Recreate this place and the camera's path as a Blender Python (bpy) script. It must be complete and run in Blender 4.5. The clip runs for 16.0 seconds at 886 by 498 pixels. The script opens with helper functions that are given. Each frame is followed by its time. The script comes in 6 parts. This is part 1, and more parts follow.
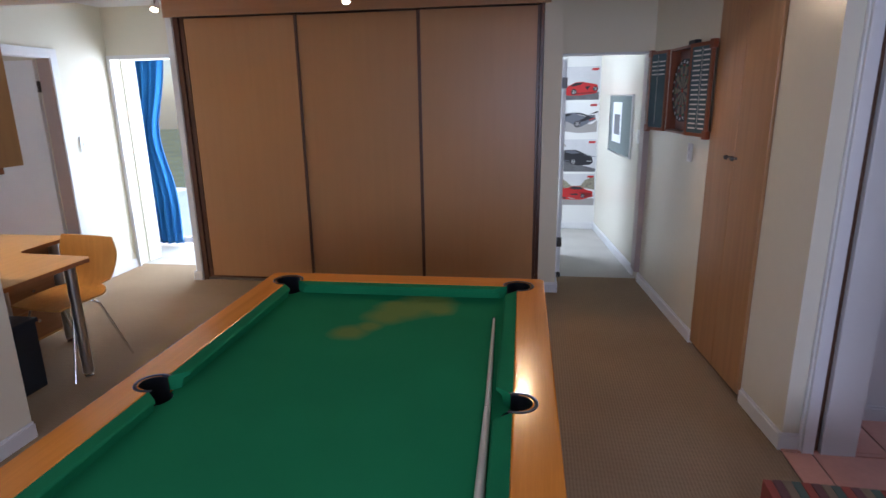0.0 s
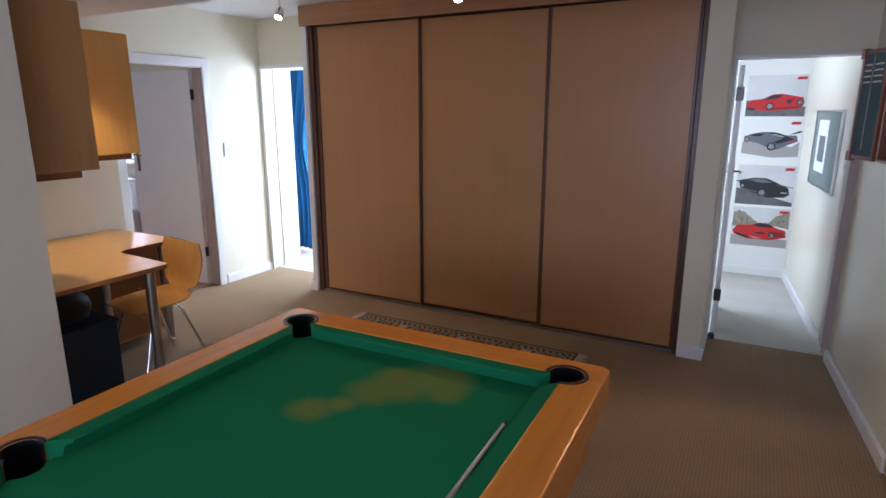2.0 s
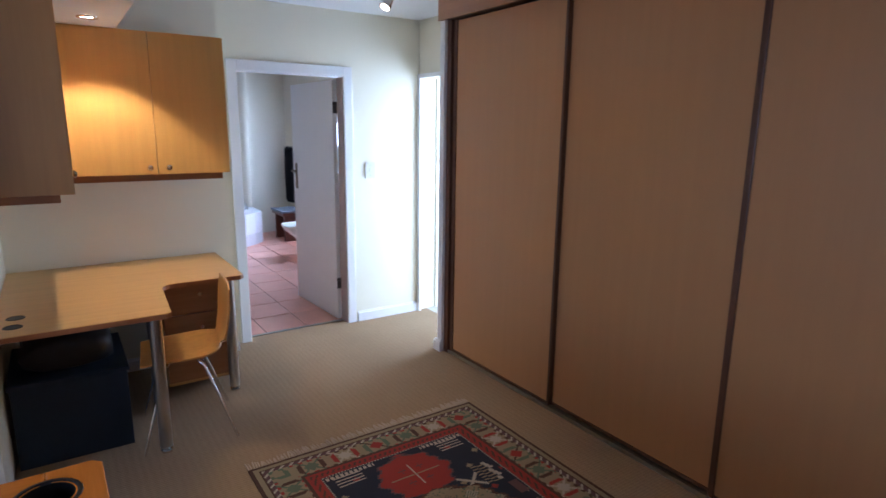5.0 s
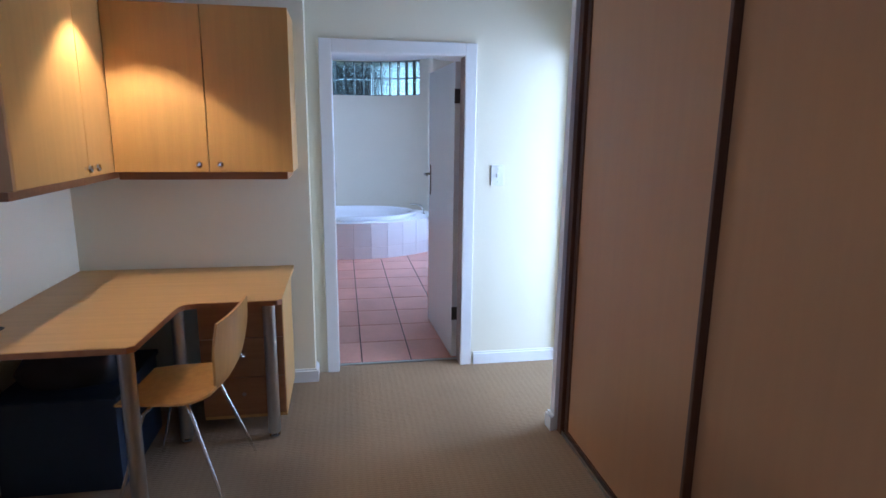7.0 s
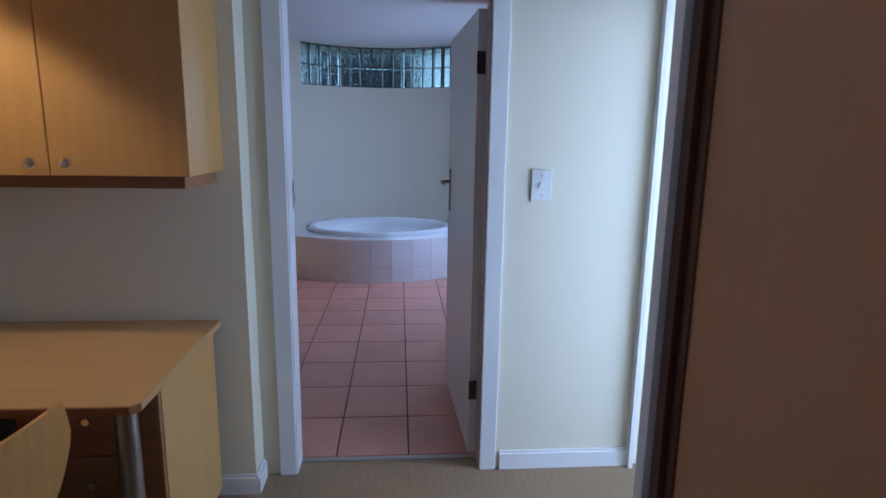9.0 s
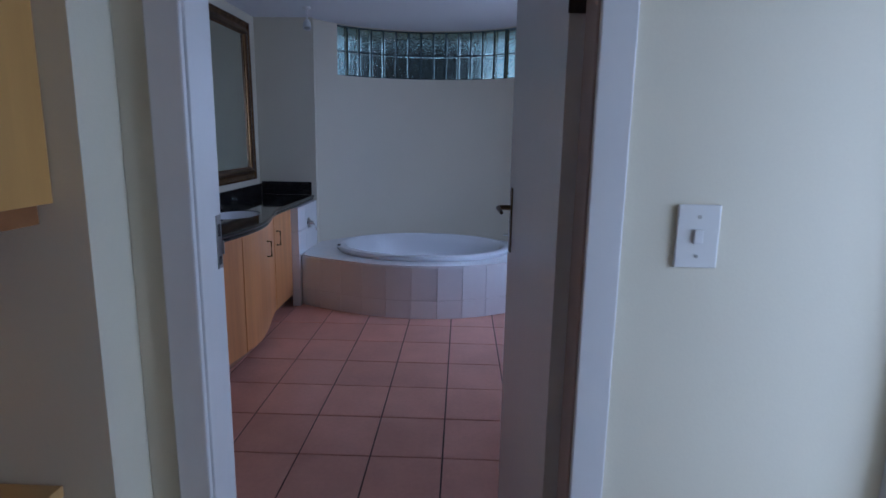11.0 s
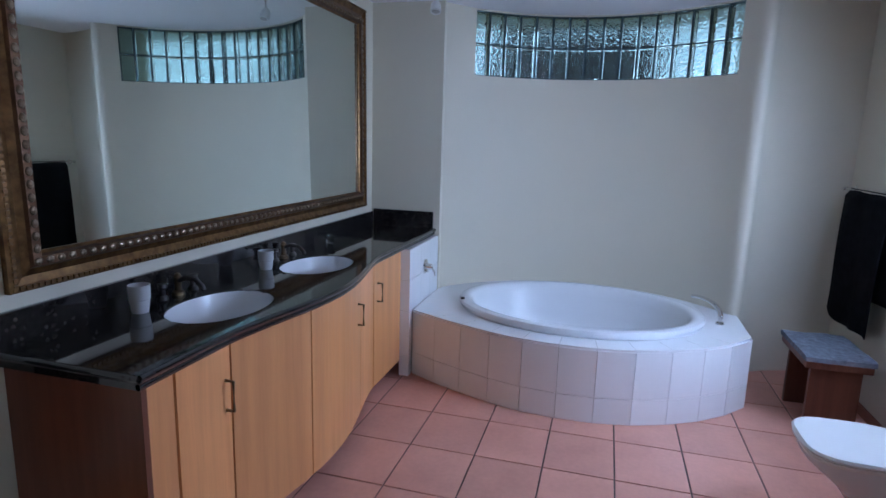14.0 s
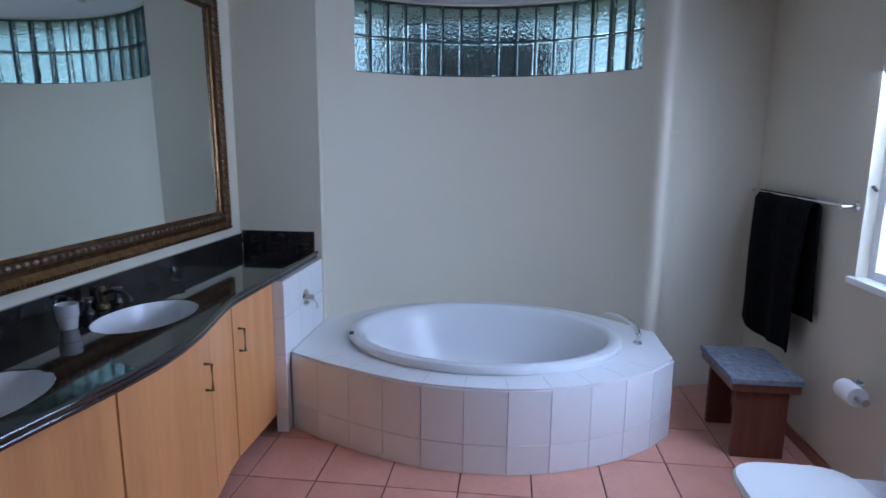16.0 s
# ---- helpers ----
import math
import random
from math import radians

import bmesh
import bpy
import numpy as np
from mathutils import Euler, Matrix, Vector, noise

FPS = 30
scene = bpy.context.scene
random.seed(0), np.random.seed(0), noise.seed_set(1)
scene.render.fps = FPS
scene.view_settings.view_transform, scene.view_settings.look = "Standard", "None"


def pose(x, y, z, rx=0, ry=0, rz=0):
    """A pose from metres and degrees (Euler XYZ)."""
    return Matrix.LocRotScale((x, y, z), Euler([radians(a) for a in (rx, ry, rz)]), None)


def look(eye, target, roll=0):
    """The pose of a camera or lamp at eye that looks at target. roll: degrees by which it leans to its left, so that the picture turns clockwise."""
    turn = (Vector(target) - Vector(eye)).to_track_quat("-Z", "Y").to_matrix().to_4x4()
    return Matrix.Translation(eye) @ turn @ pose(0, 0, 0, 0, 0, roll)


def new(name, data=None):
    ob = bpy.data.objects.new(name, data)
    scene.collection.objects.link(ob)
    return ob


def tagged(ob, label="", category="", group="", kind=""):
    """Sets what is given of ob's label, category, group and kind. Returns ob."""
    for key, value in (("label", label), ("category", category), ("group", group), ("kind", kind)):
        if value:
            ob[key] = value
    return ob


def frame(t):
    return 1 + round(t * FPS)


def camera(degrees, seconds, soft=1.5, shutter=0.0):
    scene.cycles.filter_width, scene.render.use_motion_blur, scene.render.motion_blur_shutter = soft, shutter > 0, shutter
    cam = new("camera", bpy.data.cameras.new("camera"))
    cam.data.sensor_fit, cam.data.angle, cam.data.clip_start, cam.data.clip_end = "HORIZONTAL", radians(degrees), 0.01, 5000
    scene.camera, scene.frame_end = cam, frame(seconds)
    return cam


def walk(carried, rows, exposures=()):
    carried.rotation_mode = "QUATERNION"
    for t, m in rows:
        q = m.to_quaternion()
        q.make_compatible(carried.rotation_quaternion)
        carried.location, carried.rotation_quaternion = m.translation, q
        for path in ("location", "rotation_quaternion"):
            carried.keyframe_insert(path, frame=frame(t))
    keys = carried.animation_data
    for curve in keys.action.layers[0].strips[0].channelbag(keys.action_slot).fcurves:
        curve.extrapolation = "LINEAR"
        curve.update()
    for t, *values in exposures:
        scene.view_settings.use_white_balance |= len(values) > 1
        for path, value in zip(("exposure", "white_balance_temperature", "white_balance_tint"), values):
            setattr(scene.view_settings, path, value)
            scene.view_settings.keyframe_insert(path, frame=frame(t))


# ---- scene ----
# The camera and its walk.
cam = camera(74.9, 16.0, soft=1.5, shutter=0.3)
PATH = [
    (0, (0.222, -0.038, 1.619), (-0.079, 1.873, 1.11), -0.9),
    (0.5, (0.41, 0.131, 1.62), (-0.096, 2.001, 1.12), -0.6),
    (1, (0.544, 0.363, 1.628), (-0.134, 2.181, 1.143), -0.4),
    (1.5, (0.604, 0.553, 1.618), (-0.2, 2.322, 1.145), -0.2),
    (2, (0.62, 0.763, 1.605), (-0.3, 2.477, 1.142), 0.0),
    (2.5, (0.577, 0.995, 1.624), (-0.406, 2.679, 1.18), 0.1),
    (3, (0.578, 1.285, 1.624), (-0.461, 2.938, 1.19), 0.1),
    (3.5, (0.622, 1.579, 1.612), (-0.52, 3.167, 1.192), 0.0),
    (4, (0.58, 1.918, 1.603), (-0.685, 3.411, 1.193), 0.1),
    (4.5, (0.534, 2.204, 1.607), (-0.892, 3.545, 1.196), 0.6),
    (5, (0.527, 2.488, 1.611), (-1.098, 3.579, 1.198), 0.7),
    (7.5, (-0.458, 3.850, 1.515), (-2.400, 4.125, 1.118), 0.5),
    (8, (-0.786, 3.965, 1.487), (-2.732, 4.218, 1.098), 0.3),
    (8.5, (-1.100, 4.015, 1.460), (-3.052, 4.220, 1.073), 0.4),
    (10.8, (-2.447, 4.133, 1.452), (-4.41, 4.1, 1.068), 1.4),
    (11, (-2.566, 4.148, 1.451), (-4.528, 4.089, 1.067), 1.0),
    (11.5, (-2.863, 4.178, 1.47), (-4.818, 3.999, 1.085), 1.1),
    (12, (-3.101, 4.15, 1.491), (-5.043, 3.869, 1.107), 1.3),
    (12.5, (-3.315, 4.122, 1.49), (-5.25, 3.784, 1.113), 1.3),
    (13, (-3.55, 4.069, 1.5), (-5.467, 3.641, 1.126), 1.5),
    (13.5, (-3.731, 4.02, 1.511), (-5.629, 3.514, 1.133), 1.7),
    (14, (-3.916, 3.948, 1.524), (-5.809, 3.421, 1.154), 1.7),
    (14.5, (-4.093, 3.909, 1.53), (-5.99, 3.39, 1.163), 1.5),
    (15, (-4.291, 3.909, 1.529), (-6.202, 3.445, 1.167), 1.4),
    (15.5, (-4.428, 3.936, 1.523), (-6.362, 3.566, 1.17), 1.0),
    (16, (-4.49, 3.955, 1.546), (-6.445, 3.728, 1.191), 0.5),
]
EXPOSURES = [(0, 0.3, 5980, 20), (2.5, 0.3, 5850, 19), (5, 0.26, 5350, 17), (8.5, -0.66, 5000, 17), (11, -1.6, 5230, 21), (12.5, -0.80, 5320, 19), (14.5, -0.52, 5400, 17), (16, -0.6, 5450, 17)]
walk(cam, [(t, look(eye, target, roll)) for t, eye, target, roll in PATH], EXPOSURES)

# World and sun.
SUN_ELEVATION, SUN_AZIMUTH = radians(52), radians(25)
world = bpy.data.worlds.new("world")
scene.world = world
world.use_nodes = True
wn = world.node_tree.nodes
sky = wn.new("ShaderNodeTexSky")
sky.sky_type, sky.sun_disc = "NISHITA", False
sky.sun_elevation, sky.sun_rotation = SUN_ELEVATION, SUN_AZIMUTH
world.node_tree.links.new(sky.outputs[0], wn["Background"].inputs[0])
wn["Background"].inputs[1].default_value = 0.12


def lamp(name, kind, power, colour, m, **more):
    data = bpy.data.lights.new(name, kind)
    data.energy, data.color = power, colour
    for key, value in more.items():
        if key == "size":
            data.size = value
        elif key == "size_y":
            data.shape, data.size_y = "RECTANGLE", value
        elif key == "angle":
            data.angle = value
        elif key == "radius":
            data.shadow_soft_size = value
        elif key == "cone":
            data.spot_size, data.spot_blend = radians(value), (0.9 if value > 120 else 0.35)
    ob = new(name, data)
    ob.matrix_world = m
    return tagged(ob, kind="structure")


lamp("sun", "SUN", 4.0, (1.0, 0.95, 0.86),
     look((3 * math.sin(SUN_AZIMUTH), 3 * math.cos(SUN_AZIMUTH), 3 * math.tan(SUN_ELEVATION)), (0, 0, 0)), angle=radians(0.5))
# Daylight in the windows' openings.
DAY = (0.72, 0.86, 1.0)
lamp("daylight_north", "AREA", 54, (0.72, 0.85, 1.0), look((-2.9, 6.0, 1.2), (-3.2, 5.0, 0.9)), size=1.1, size_y=1.9)
lamp("daylight_posters", "AREA", 35, DAY, look((-0.75, 6.3, 1.4), (1.15, 4.7, 1.2)), size=1.2, size_y=1.4)
lamp("daylight_bath", "AREA", 60, (0.65, 0.78, 1.0), look((-6.71, 5.68, 1.52), (-6.85, 4.5, 0.70)), size=1.0, size_y=1.04)
lamp("daylight_south", "AREA", 58, (0.68, 0.77, 1.0), look((0.4, -2.42, 1.5), (0.1, 0.0, 1.2)), size=1.8, size_y=1.2)
# Added fill for the tiled room, whose walls hold no window.
lamp("fill_light_tiled_room", "AREA", 5, (0.6, 0.7, 1.0), look((3.4, 1.6, 1.5), (1.6, 2.0, 1.0)), size=1.2, size_y=1.2)
WARM = (1.0, 0.74, 0.42)
lamp("downlight_beam", "SPOT", 36, WARM, look((-2.92, 2.70, 2.095), (-2.94, 2.76, 0.7)), cone=100, radius=0.03)
for i, (x, y, px, py) in enumerate(((-2.56, 4.17, -2.5, 3.3), (-1.10, 4.17, -1.0, 3.2), (0.18, 4.17, 0.75, 2.3))):
    lamp("ceiling_spot_beam", "SPOT", (8, 18, 36)[i], (1.0, 0.72, 0.42), look((x, y, 2.26), (px, py, 0.4)), cone=95, radius=0.03)

# ---- materials ----


def material(name, colour, rough=0.5, metal=0.0, scale=8.0, vary=0.12, bump=0.0, bump_scale=60.0, spec=0.5,
             stretch=(1, 1, 1), second=None, coat=0.0, detail=4.0, per_object=0.0):
    """A surface with colour variation at a broad and a fine scale, in object space in metres."""
    m = bpy.data.materials.new(name)
    m.use_nodes = True
    n, l = m.node_tree.nodes, m.node_tree.links
    b = n["Principled BSDF"]
    b.inputs["Roughness"].default_value = rough
    b.inputs["Metallic"].default_value = metal
    b.inputs["Specular IOR Level"].default_value = spec
    b.inputs["Coat Weight"].default_value = coat
    b.inputs["Coat Roughness"].default_value = 0.08
    tc = n.new("ShaderNodeNewGeometry")
    mp = n.new("ShaderNodeMapping")
    mp.inputs["Scale"].default_value = stretch
    l.new(tc.outputs["Position"], mp.inputs[0])
    big = n.new("ShaderNodeTexNoise")
    big.inputs["Scale"].default_value, big.inputs["Detail"].default_value = scale, detail
    l.new(mp.outputs[0], big.inputs["Vector"])
    fine = n.new("ShaderNodeTexNoise")
    fine.inputs["Scale"].default_value, fine.inputs["Detail"].default_value = bump_scale, 3
    l.new(mp.outputs[0], fine.inputs["Vector"])
    add = n.new("ShaderNodeMath")
    add.operation = "MULTIPLY_ADD"
    l.new(fine.outputs["Fac"], add.inputs[0])
    add.inputs[1].default_value = 0.35
    l.new(big.outputs["Fac"], add.inputs[2])
    ramp = n.new("ShaderNodeValToRGB")
    ramp.color_ramp.elements[0].position, ramp.color_ramp.elements[1].position = 0.42, 0.95
    lo = second or [c * (1 - vary) for c in colour]
    hi = [min(1, c * (1 + vary)) for c in colour]
    ramp.color_ramp.elements[0].color = (*lo, 1)
    ramp.color_ramp.elements[1].color = (*hi, 1)
    l.new(add.outputs[0], ramp.inputs[0])
    out = ramp.outputs[0]
    if per_object:
        info = n.new("ShaderNodeObjectInfo")
        hsv = n.new("ShaderNodeHueSaturation")
        mr = n.new("ShaderNodeMapRange")
        mr.inputs["To Min"].default_value, mr.inputs["To Max"].default_value = 1 - per_object, 1 + per_object
        l.new(info.outputs["Random"], mr.inputs[0])
        l.new(mr.outputs[0], hsv.inputs["Value"])
        l.new(out, hsv.inputs["Color"])
        out = hsv.outputs[0]
    l.new(out, b.inputs["Base Color"])
    if bump:
        bp = n.new("ShaderNodeBump")
        bp.inputs["Strength"].default_value, bp.inputs["Distance"].default_value = bump, 0.002
        l.new(fine.outputs["Fac"], bp.inputs["Height"])
        l.new(bp.outputs[0], b.inputs["Normal"])
    return m


def carpet_material(name, colour):
    """Ribbed loop pile: fine rows that waver, with worn and darker stretches."""
    m = material(name, colour, rough=0.95, scale=1.3, vary=0.13, bump=0.0, spec=0.1)
    n, l = m.node_tree.nodes, m.node_tree.links
    b = n["Principled BSDF"]
    geo = n.new("ShaderNodeNewGeometry")
    mp = n.new("ShaderNodeMapping")
    mp.inputs["Rotation"].default_value = (0, 0, radians(0))
    wave = n.new("ShaderNodeTexWave")
    wave.wave_type, wave.bands_direction = "BANDS", "X"
    wave.inputs["Scale"].default_value, wave.inputs["Distortion"].default_value = 20.0, 0.8
    wave.inputs["Detail"].default_value, wave.inputs["Detail Scale"].default_value = 2.0, 2.0
    l.new(geo.outputs["Position"], mp.inputs[0])
    l.new(mp.outputs[0], wave.inputs[0])
    knot = n.new("ShaderNodeTexNoise")
    knot.inputs["Scale"].default_value = 330
    l.new(mp.outputs[0], knot.inputs["Vector"])
    mix = n.new("ShaderNodeMath")
    mix.operation = "MULTIPLY_ADD"
    l.new(knot.outputs["Fac"], mix.inputs[0])
    mix.inputs[1].default_value = 0.7
    l.new(wave.outputs["Fac"], mix.inputs[2])
    old = b.inputs["Base Color"].links[0].from_socket
    mul = n.new("ShaderNodeMix")
    mul.data_type, mul.blend_type = "RGBA", "MULTIPLY"
    mul.inputs["Factor"].default_value = 0.38
    l.new(old, mul.inputs["A"])
    shade = n.new("ShaderNodeValToRGB")
    shade.color_ramp.elements[0].color = (0.42, 0.38, 0.33, 1)
    shade.color_ramp.elements[1].color = (1, 1, 1, 1)
    shade.color_ramp.elements[1].position = 0.9
    wave2 = n.new("ShaderNodeTexWave")
    wave2.wave_type, wave2.bands_direction = "BANDS", "Y"
    wave2.inputs["Scale"].default_value, wave2.inputs["Distortion"].default_value = 9.0, 2.2
    wave2.inputs["Detail Scale"].default_value = 3.0
    l.new(mp.outputs[0], wave2.inputs[0])
    both = n.new("ShaderNodeMath")
    both.operation = "MULTIPLY_ADD"
    l.new(wave2.outputs["Fac"], both.inputs[0])
    both.inputs[1].default_value = 0.35
    l.new(mix.outputs[0], both.inputs[2])
    half = n.new("ShaderNodeMath")
    half.operation = "MULTIPLY"
    l.new(both.outputs[0], half.inputs[0])
    half.inputs[1].default_value = 0.66
    mix = half
    l.new(mix.outputs[0], shade.inputs[0])
    l.new(shade.outputs[0], mul.inputs["B"])
    l.new(mul.outputs["Result"], b.inputs["Base Color"])
    bp = n.new("ShaderNodeBump")
    bp.inputs["Strength"].default_value, bp.inputs["Distance"].default_value = 0.6, 0.004
    l.new(mix.outputs[0], bp.inputs["Height"])
    l.new(bp.outputs[0], b.inputs["Normal"])
    return m


def wood(name, colour, dark, rough=0.4, coat=0.0, axis="z", fine=1.0, per_object=0.0, spec=0.5, vary=0.09):
    """Veneer: long fibres along one axis."""
    stretch = {"z": (14, 14, 0.7), "x": (0.7, 14, 14), "y": (14, 0.7, 14)}[axis]
    return material(name, colour, rough=rough, scale=2.2 * fine, vary=vary, bump=0.05, bump_scale=18 * fine, stretch=stretch,
                    second=dark, coat=coat, detail=6, per_object=per_object, spec=spec)


def flat(name, colour, rough=0.5, metal=0.0, emit=0.0, transmission=0.0, ior=1.45, spec=0.5):
    m = bpy.data.materials.new(name)
    m.use_nodes = True
    b = m.node_tree.nodes["Principled BSDF"]
    b.inputs["Base Color"].default_value = (*colour, 1)
    b.inputs["Roughness"].default_value = rough
    b.inputs["Metallic"].default_value = metal
    b.inputs["Transmission Weight"].default_value = transmission
    b.inputs["IOR"].default_value = ior
    b.inputs["Specular IOR Level"].default_value = spec
    if emit:
        b.inputs["Emission Color"].default_value = (*colour, 1)
        b.inputs["Emission Strength"].default_value = emit
    return m


WALL = material("wall_paint", (0.80, 0.75, 0.60), rough=0.62, scale=0.9, vary=0.03, bump=0.12, bump_scale=140)
WALL_WHITE = material("white_wall_paint", (0.82, 0.82, 0.80), rough=0.6, scale=0.9, vary=0.02, bump=0.10, bump_scale=140)
WALL_GLOSS = material("glossy_wall_paint", (0.80, 0.76, 0.63), rough=0.27, scale=0.9, vary=0.03, bump=0.10, bump_scale=30, spec=0.6)
WALL_BATH = material("grey_cream_paint", (0.66, 0.615, 0.49), rough=0.62, scale=0.9, vary=0.03, bump=0.12, bump_scale=140)
CEILING = material("ceiling_paint", (0.80, 0.80, 0.80), rough=0.8, scale=0.8, vary=0.02, bump=0.08, bump_scale=120)
TRIM = material("trim_paint", (0.80, 0.80, 0.80), rough=0.32, scale=3, vary=0.025, bump=0.06, bump_scale=50)
CARPET = carpet_material("ribbed_carpet", (0.345, 0.248, 0.158))
PALE_CARPET = material("pale_carpet", (0.52, 0.50, 0.46), rough=0.95, scale=3, vary=0.08, bump=0.5, bump_scale=260, spec=0.1)
PANEL = wood("wardrobe_veneer", (0.480, 0.250, 0.102), (0.470, 0.242, 0.098), rough=0.36, spec=0.5, vary=0.035)
PANEL_FRAME = wood("dark_door_stile", (0.115, 0.050, 0.026), (0.08, 0.034, 0.018), rough=0.35)
FASCIA = wood("fascia_veneer", (0.46, 0.25, 0.125), (0.42, 0.225, 0.11), rough=0.35, axis="x")
BEECH = wood("beech_veneer", (0.60, 0.345, 0.108), (0.58, 0.33, 0.102), rough=0.34)
# Same beech as the doors, set darker for the end panel only.
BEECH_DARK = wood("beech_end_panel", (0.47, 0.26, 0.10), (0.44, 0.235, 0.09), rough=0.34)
BEECH_TOP = wood("beech_worktop", (0.58, 0.355, 0.135), (0.54, 0.325, 0.12), rough=0.38, axis="y")
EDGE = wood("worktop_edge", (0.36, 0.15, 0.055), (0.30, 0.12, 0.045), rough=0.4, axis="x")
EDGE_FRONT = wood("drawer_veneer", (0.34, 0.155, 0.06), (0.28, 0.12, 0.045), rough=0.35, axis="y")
PLY = wood("bent_ply", (0.60, 0.32, 0.09), (0.52, 0.26, 0.07), rough=0.3, coat=0.2)
RAIL = wood("table_rail_wood", (0.78, 0.27, 0.034), (0.70, 0.23, 0.028), rough=0.2, coat=0.14, axis="y", spec=0.4)
FELT = material("green_cloth", (0.012, 0.17, 0.065), rough=0.95, scale=2.0, vary=0.10, bump=0.25, bump_scale=420, spec=0.08)
FELT_SIDE = material("green_cushion_cloth", (0.012, 0.185, 0.074), rough=0.9, scale=3.0, vary=0.10, bump=0.25, bump_scale=420, spec=0.08)
FADED = material("faded_cloth", (0.17, 0.215, 0.05), rough=0.95, scale=9, vary=0.16, bump=0.2, bump_scale=300, spec=0.08)
BLACK = material("black_rubber", (0.012, 0.012, 0.013), rough=0.5, scale=10, vary=0.3, bump=0.1)
POCKET = flat("black_pocket", (0.010, 0.010, 0.012), rough=0.3)
CUE = wood("cue_wood", (0.62, 0.58, 0.52), (0.5, 0.46, 0.4), rough=0.3, axis="y")
CHROME = flat("chrome", (0.78, 0.78, 0.78), rough=0.12, metal=1.0)
STEEL = flat("brushed_steel", (0.50, 0.49, 0.47), rough=0.3, metal=1.0)
DARK_METAL = flat("dark_metal", (0.09, 0.085, 0.08), rough=0.35, metal=0.9)
BRONZE = flat("antique_bronze", (0.17, 0.12, 0.07), rough=0.35, metal=0.9)
PORCELAIN = material("porcelain", (0.80, 0.82, 0.84), rough=0.22, scale=3, vary=0.01, coat=0.0)
WHITE_TILE = material("white_tile", (0.86, 0.87, 0.88), rough=0.18, scale=5, vary=0.02, coat=0.15, per_object=0.02)
GROUT = material("grey_grout", (0.36, 0.35, 0.33), rough=0.9, scale=20, vary=0.15)
DARK_GROUT = material("dark_grout", (0.13, 0.085, 0.075), rough=0.95, scale=20, vary=0.2)
TERRACOTTA = material("terracotta_tile", (0.72, 0.36, 0.27), rough=0.32, scale=3.5, vary=0.10, bump=0.1, bump_scale=40,
                      second=(0.63, 0.30, 0.22), per_object=0.06)
SKIRT_TILE = material("terracotta_skirting", (0.30, 0.105, 0.06), rough=0.4, scale=6, vary=0.15)
MIRROR = flat("mirror_glass", (0.72, 0.79, 0.76), rough=0.0, metal=1.0)
GLASS = flat("window_glass", (0.95, 1.0, 1.0), rough=0.0, transmission=1.0, ior=1.3)
GLASS_BLOCK = flat("glass_block", (0.74, 0.93, 0.95), rough=0.04, transmission=1.0, ior=1.45)


def rippled(m, scale, strength):
    n, l = m.node_tree.nodes, m.node_tree.links
    geo, no, bp = n.new("ShaderNodeNewGeometry"), n.new("ShaderNodeTexNoise"), n.new("ShaderNodeBump")
    no.inputs["Scale"].default_value, no.inputs["Detail"].default_value = scale, 1.5
    bp.inputs["Strength"].default_value, bp.inputs["Distance"].default_value = strength, 0.02
    l.new(geo.outputs["Position"], no.inputs["Vector"])
    l.new(no.outputs["Fac"], bp.inputs["Height"])
    l.new(bp.outputs[0], n["Principled BSDF"].inputs["Normal"])


rippled(GLASS_BLOCK, 55, 0.35)
GLASS_RIM = flat("glass_block_rim", (0.80, 0.95, 0.97), rough=0.05, transmission=1.0, ior=1.45)
MORTAR = material("block_mortar", (0.05, 0.09, 0.11), rough=0.8, scale=15, vary=0.1)
VANITY = wood("vanity_veneer", (0.77, 0.365, 0.135), (0.66, 0.295, 0.105), rough=0.30, fine=0.5, per_object=0.11)
# The end panel's tone is set about four times darker than the doors'.
VANITY_SIDE = wood("vanity_end_darkened", (0.19, 0.066, 0.035), (0.15, 0.05, 0.027), rough=0.3)
STOOL_TOP = wood("stool_wood", (0.40, 0.20, 0.08), (0.33, 0.155, 0.06), rough=0.35, axis="y")
BENCH_WOOD = wood("dark_bench_wood", (0.16, 0.055, 0.03), (0.11, 0.035, 0.02), rough=0.4)
BLACK_TOWEL = material("black_towelling", (0.008, 0.008, 0.010), rough=1.0, scale=20, vary=0.4, bump=0.8, bump_scale=500, spec=0.05)
GREY_TOWEL = material("grey_towelling", (0.20, 0.22, 0.26), rough=1.0, scale=40, vary=0.3, bump=0.9, bump_scale=350, spec=0.05)
CURTAIN = material("blue_curtain", (0.015, 0.17, 0.47), rough=0.85, scale=3, vary=0.12, bump=0.1)
PLASTIC = flat("white_plastic", (0.78, 0.78, 0.76), rough=0.3)
LAMP_ON = flat("lit_lamp", (1.0, 0.80, 0.55), emit=14.0)
BIN_BLUE = material("dark_blue_plastic", (0.012, 0.030, 0.065), rough=0.55, scale=6, vary=0.15, bump=0.1)
PAPER = flat("paper", (0.80, 0.80, 0.80), rough=0.9)
TUMBLER = flat("frosted_plastic", (0.75, 0.76, 0.76), rough=0.35, transmission=0.35)
CORK = material("grey_felt_board", (0.17, 0.20, 0.19), rough=0.9, scale=30, vary=0.1)
SLATE = material("green_chalkboard", (0.06, 0.12, 0.15), rough=0.7, scale=8, vary=0.2)
REDWOOD = wood("red_stained_wood", (0.25, 0.075, 0.03), (0.19, 0.05, 0.02), rough=0.35)


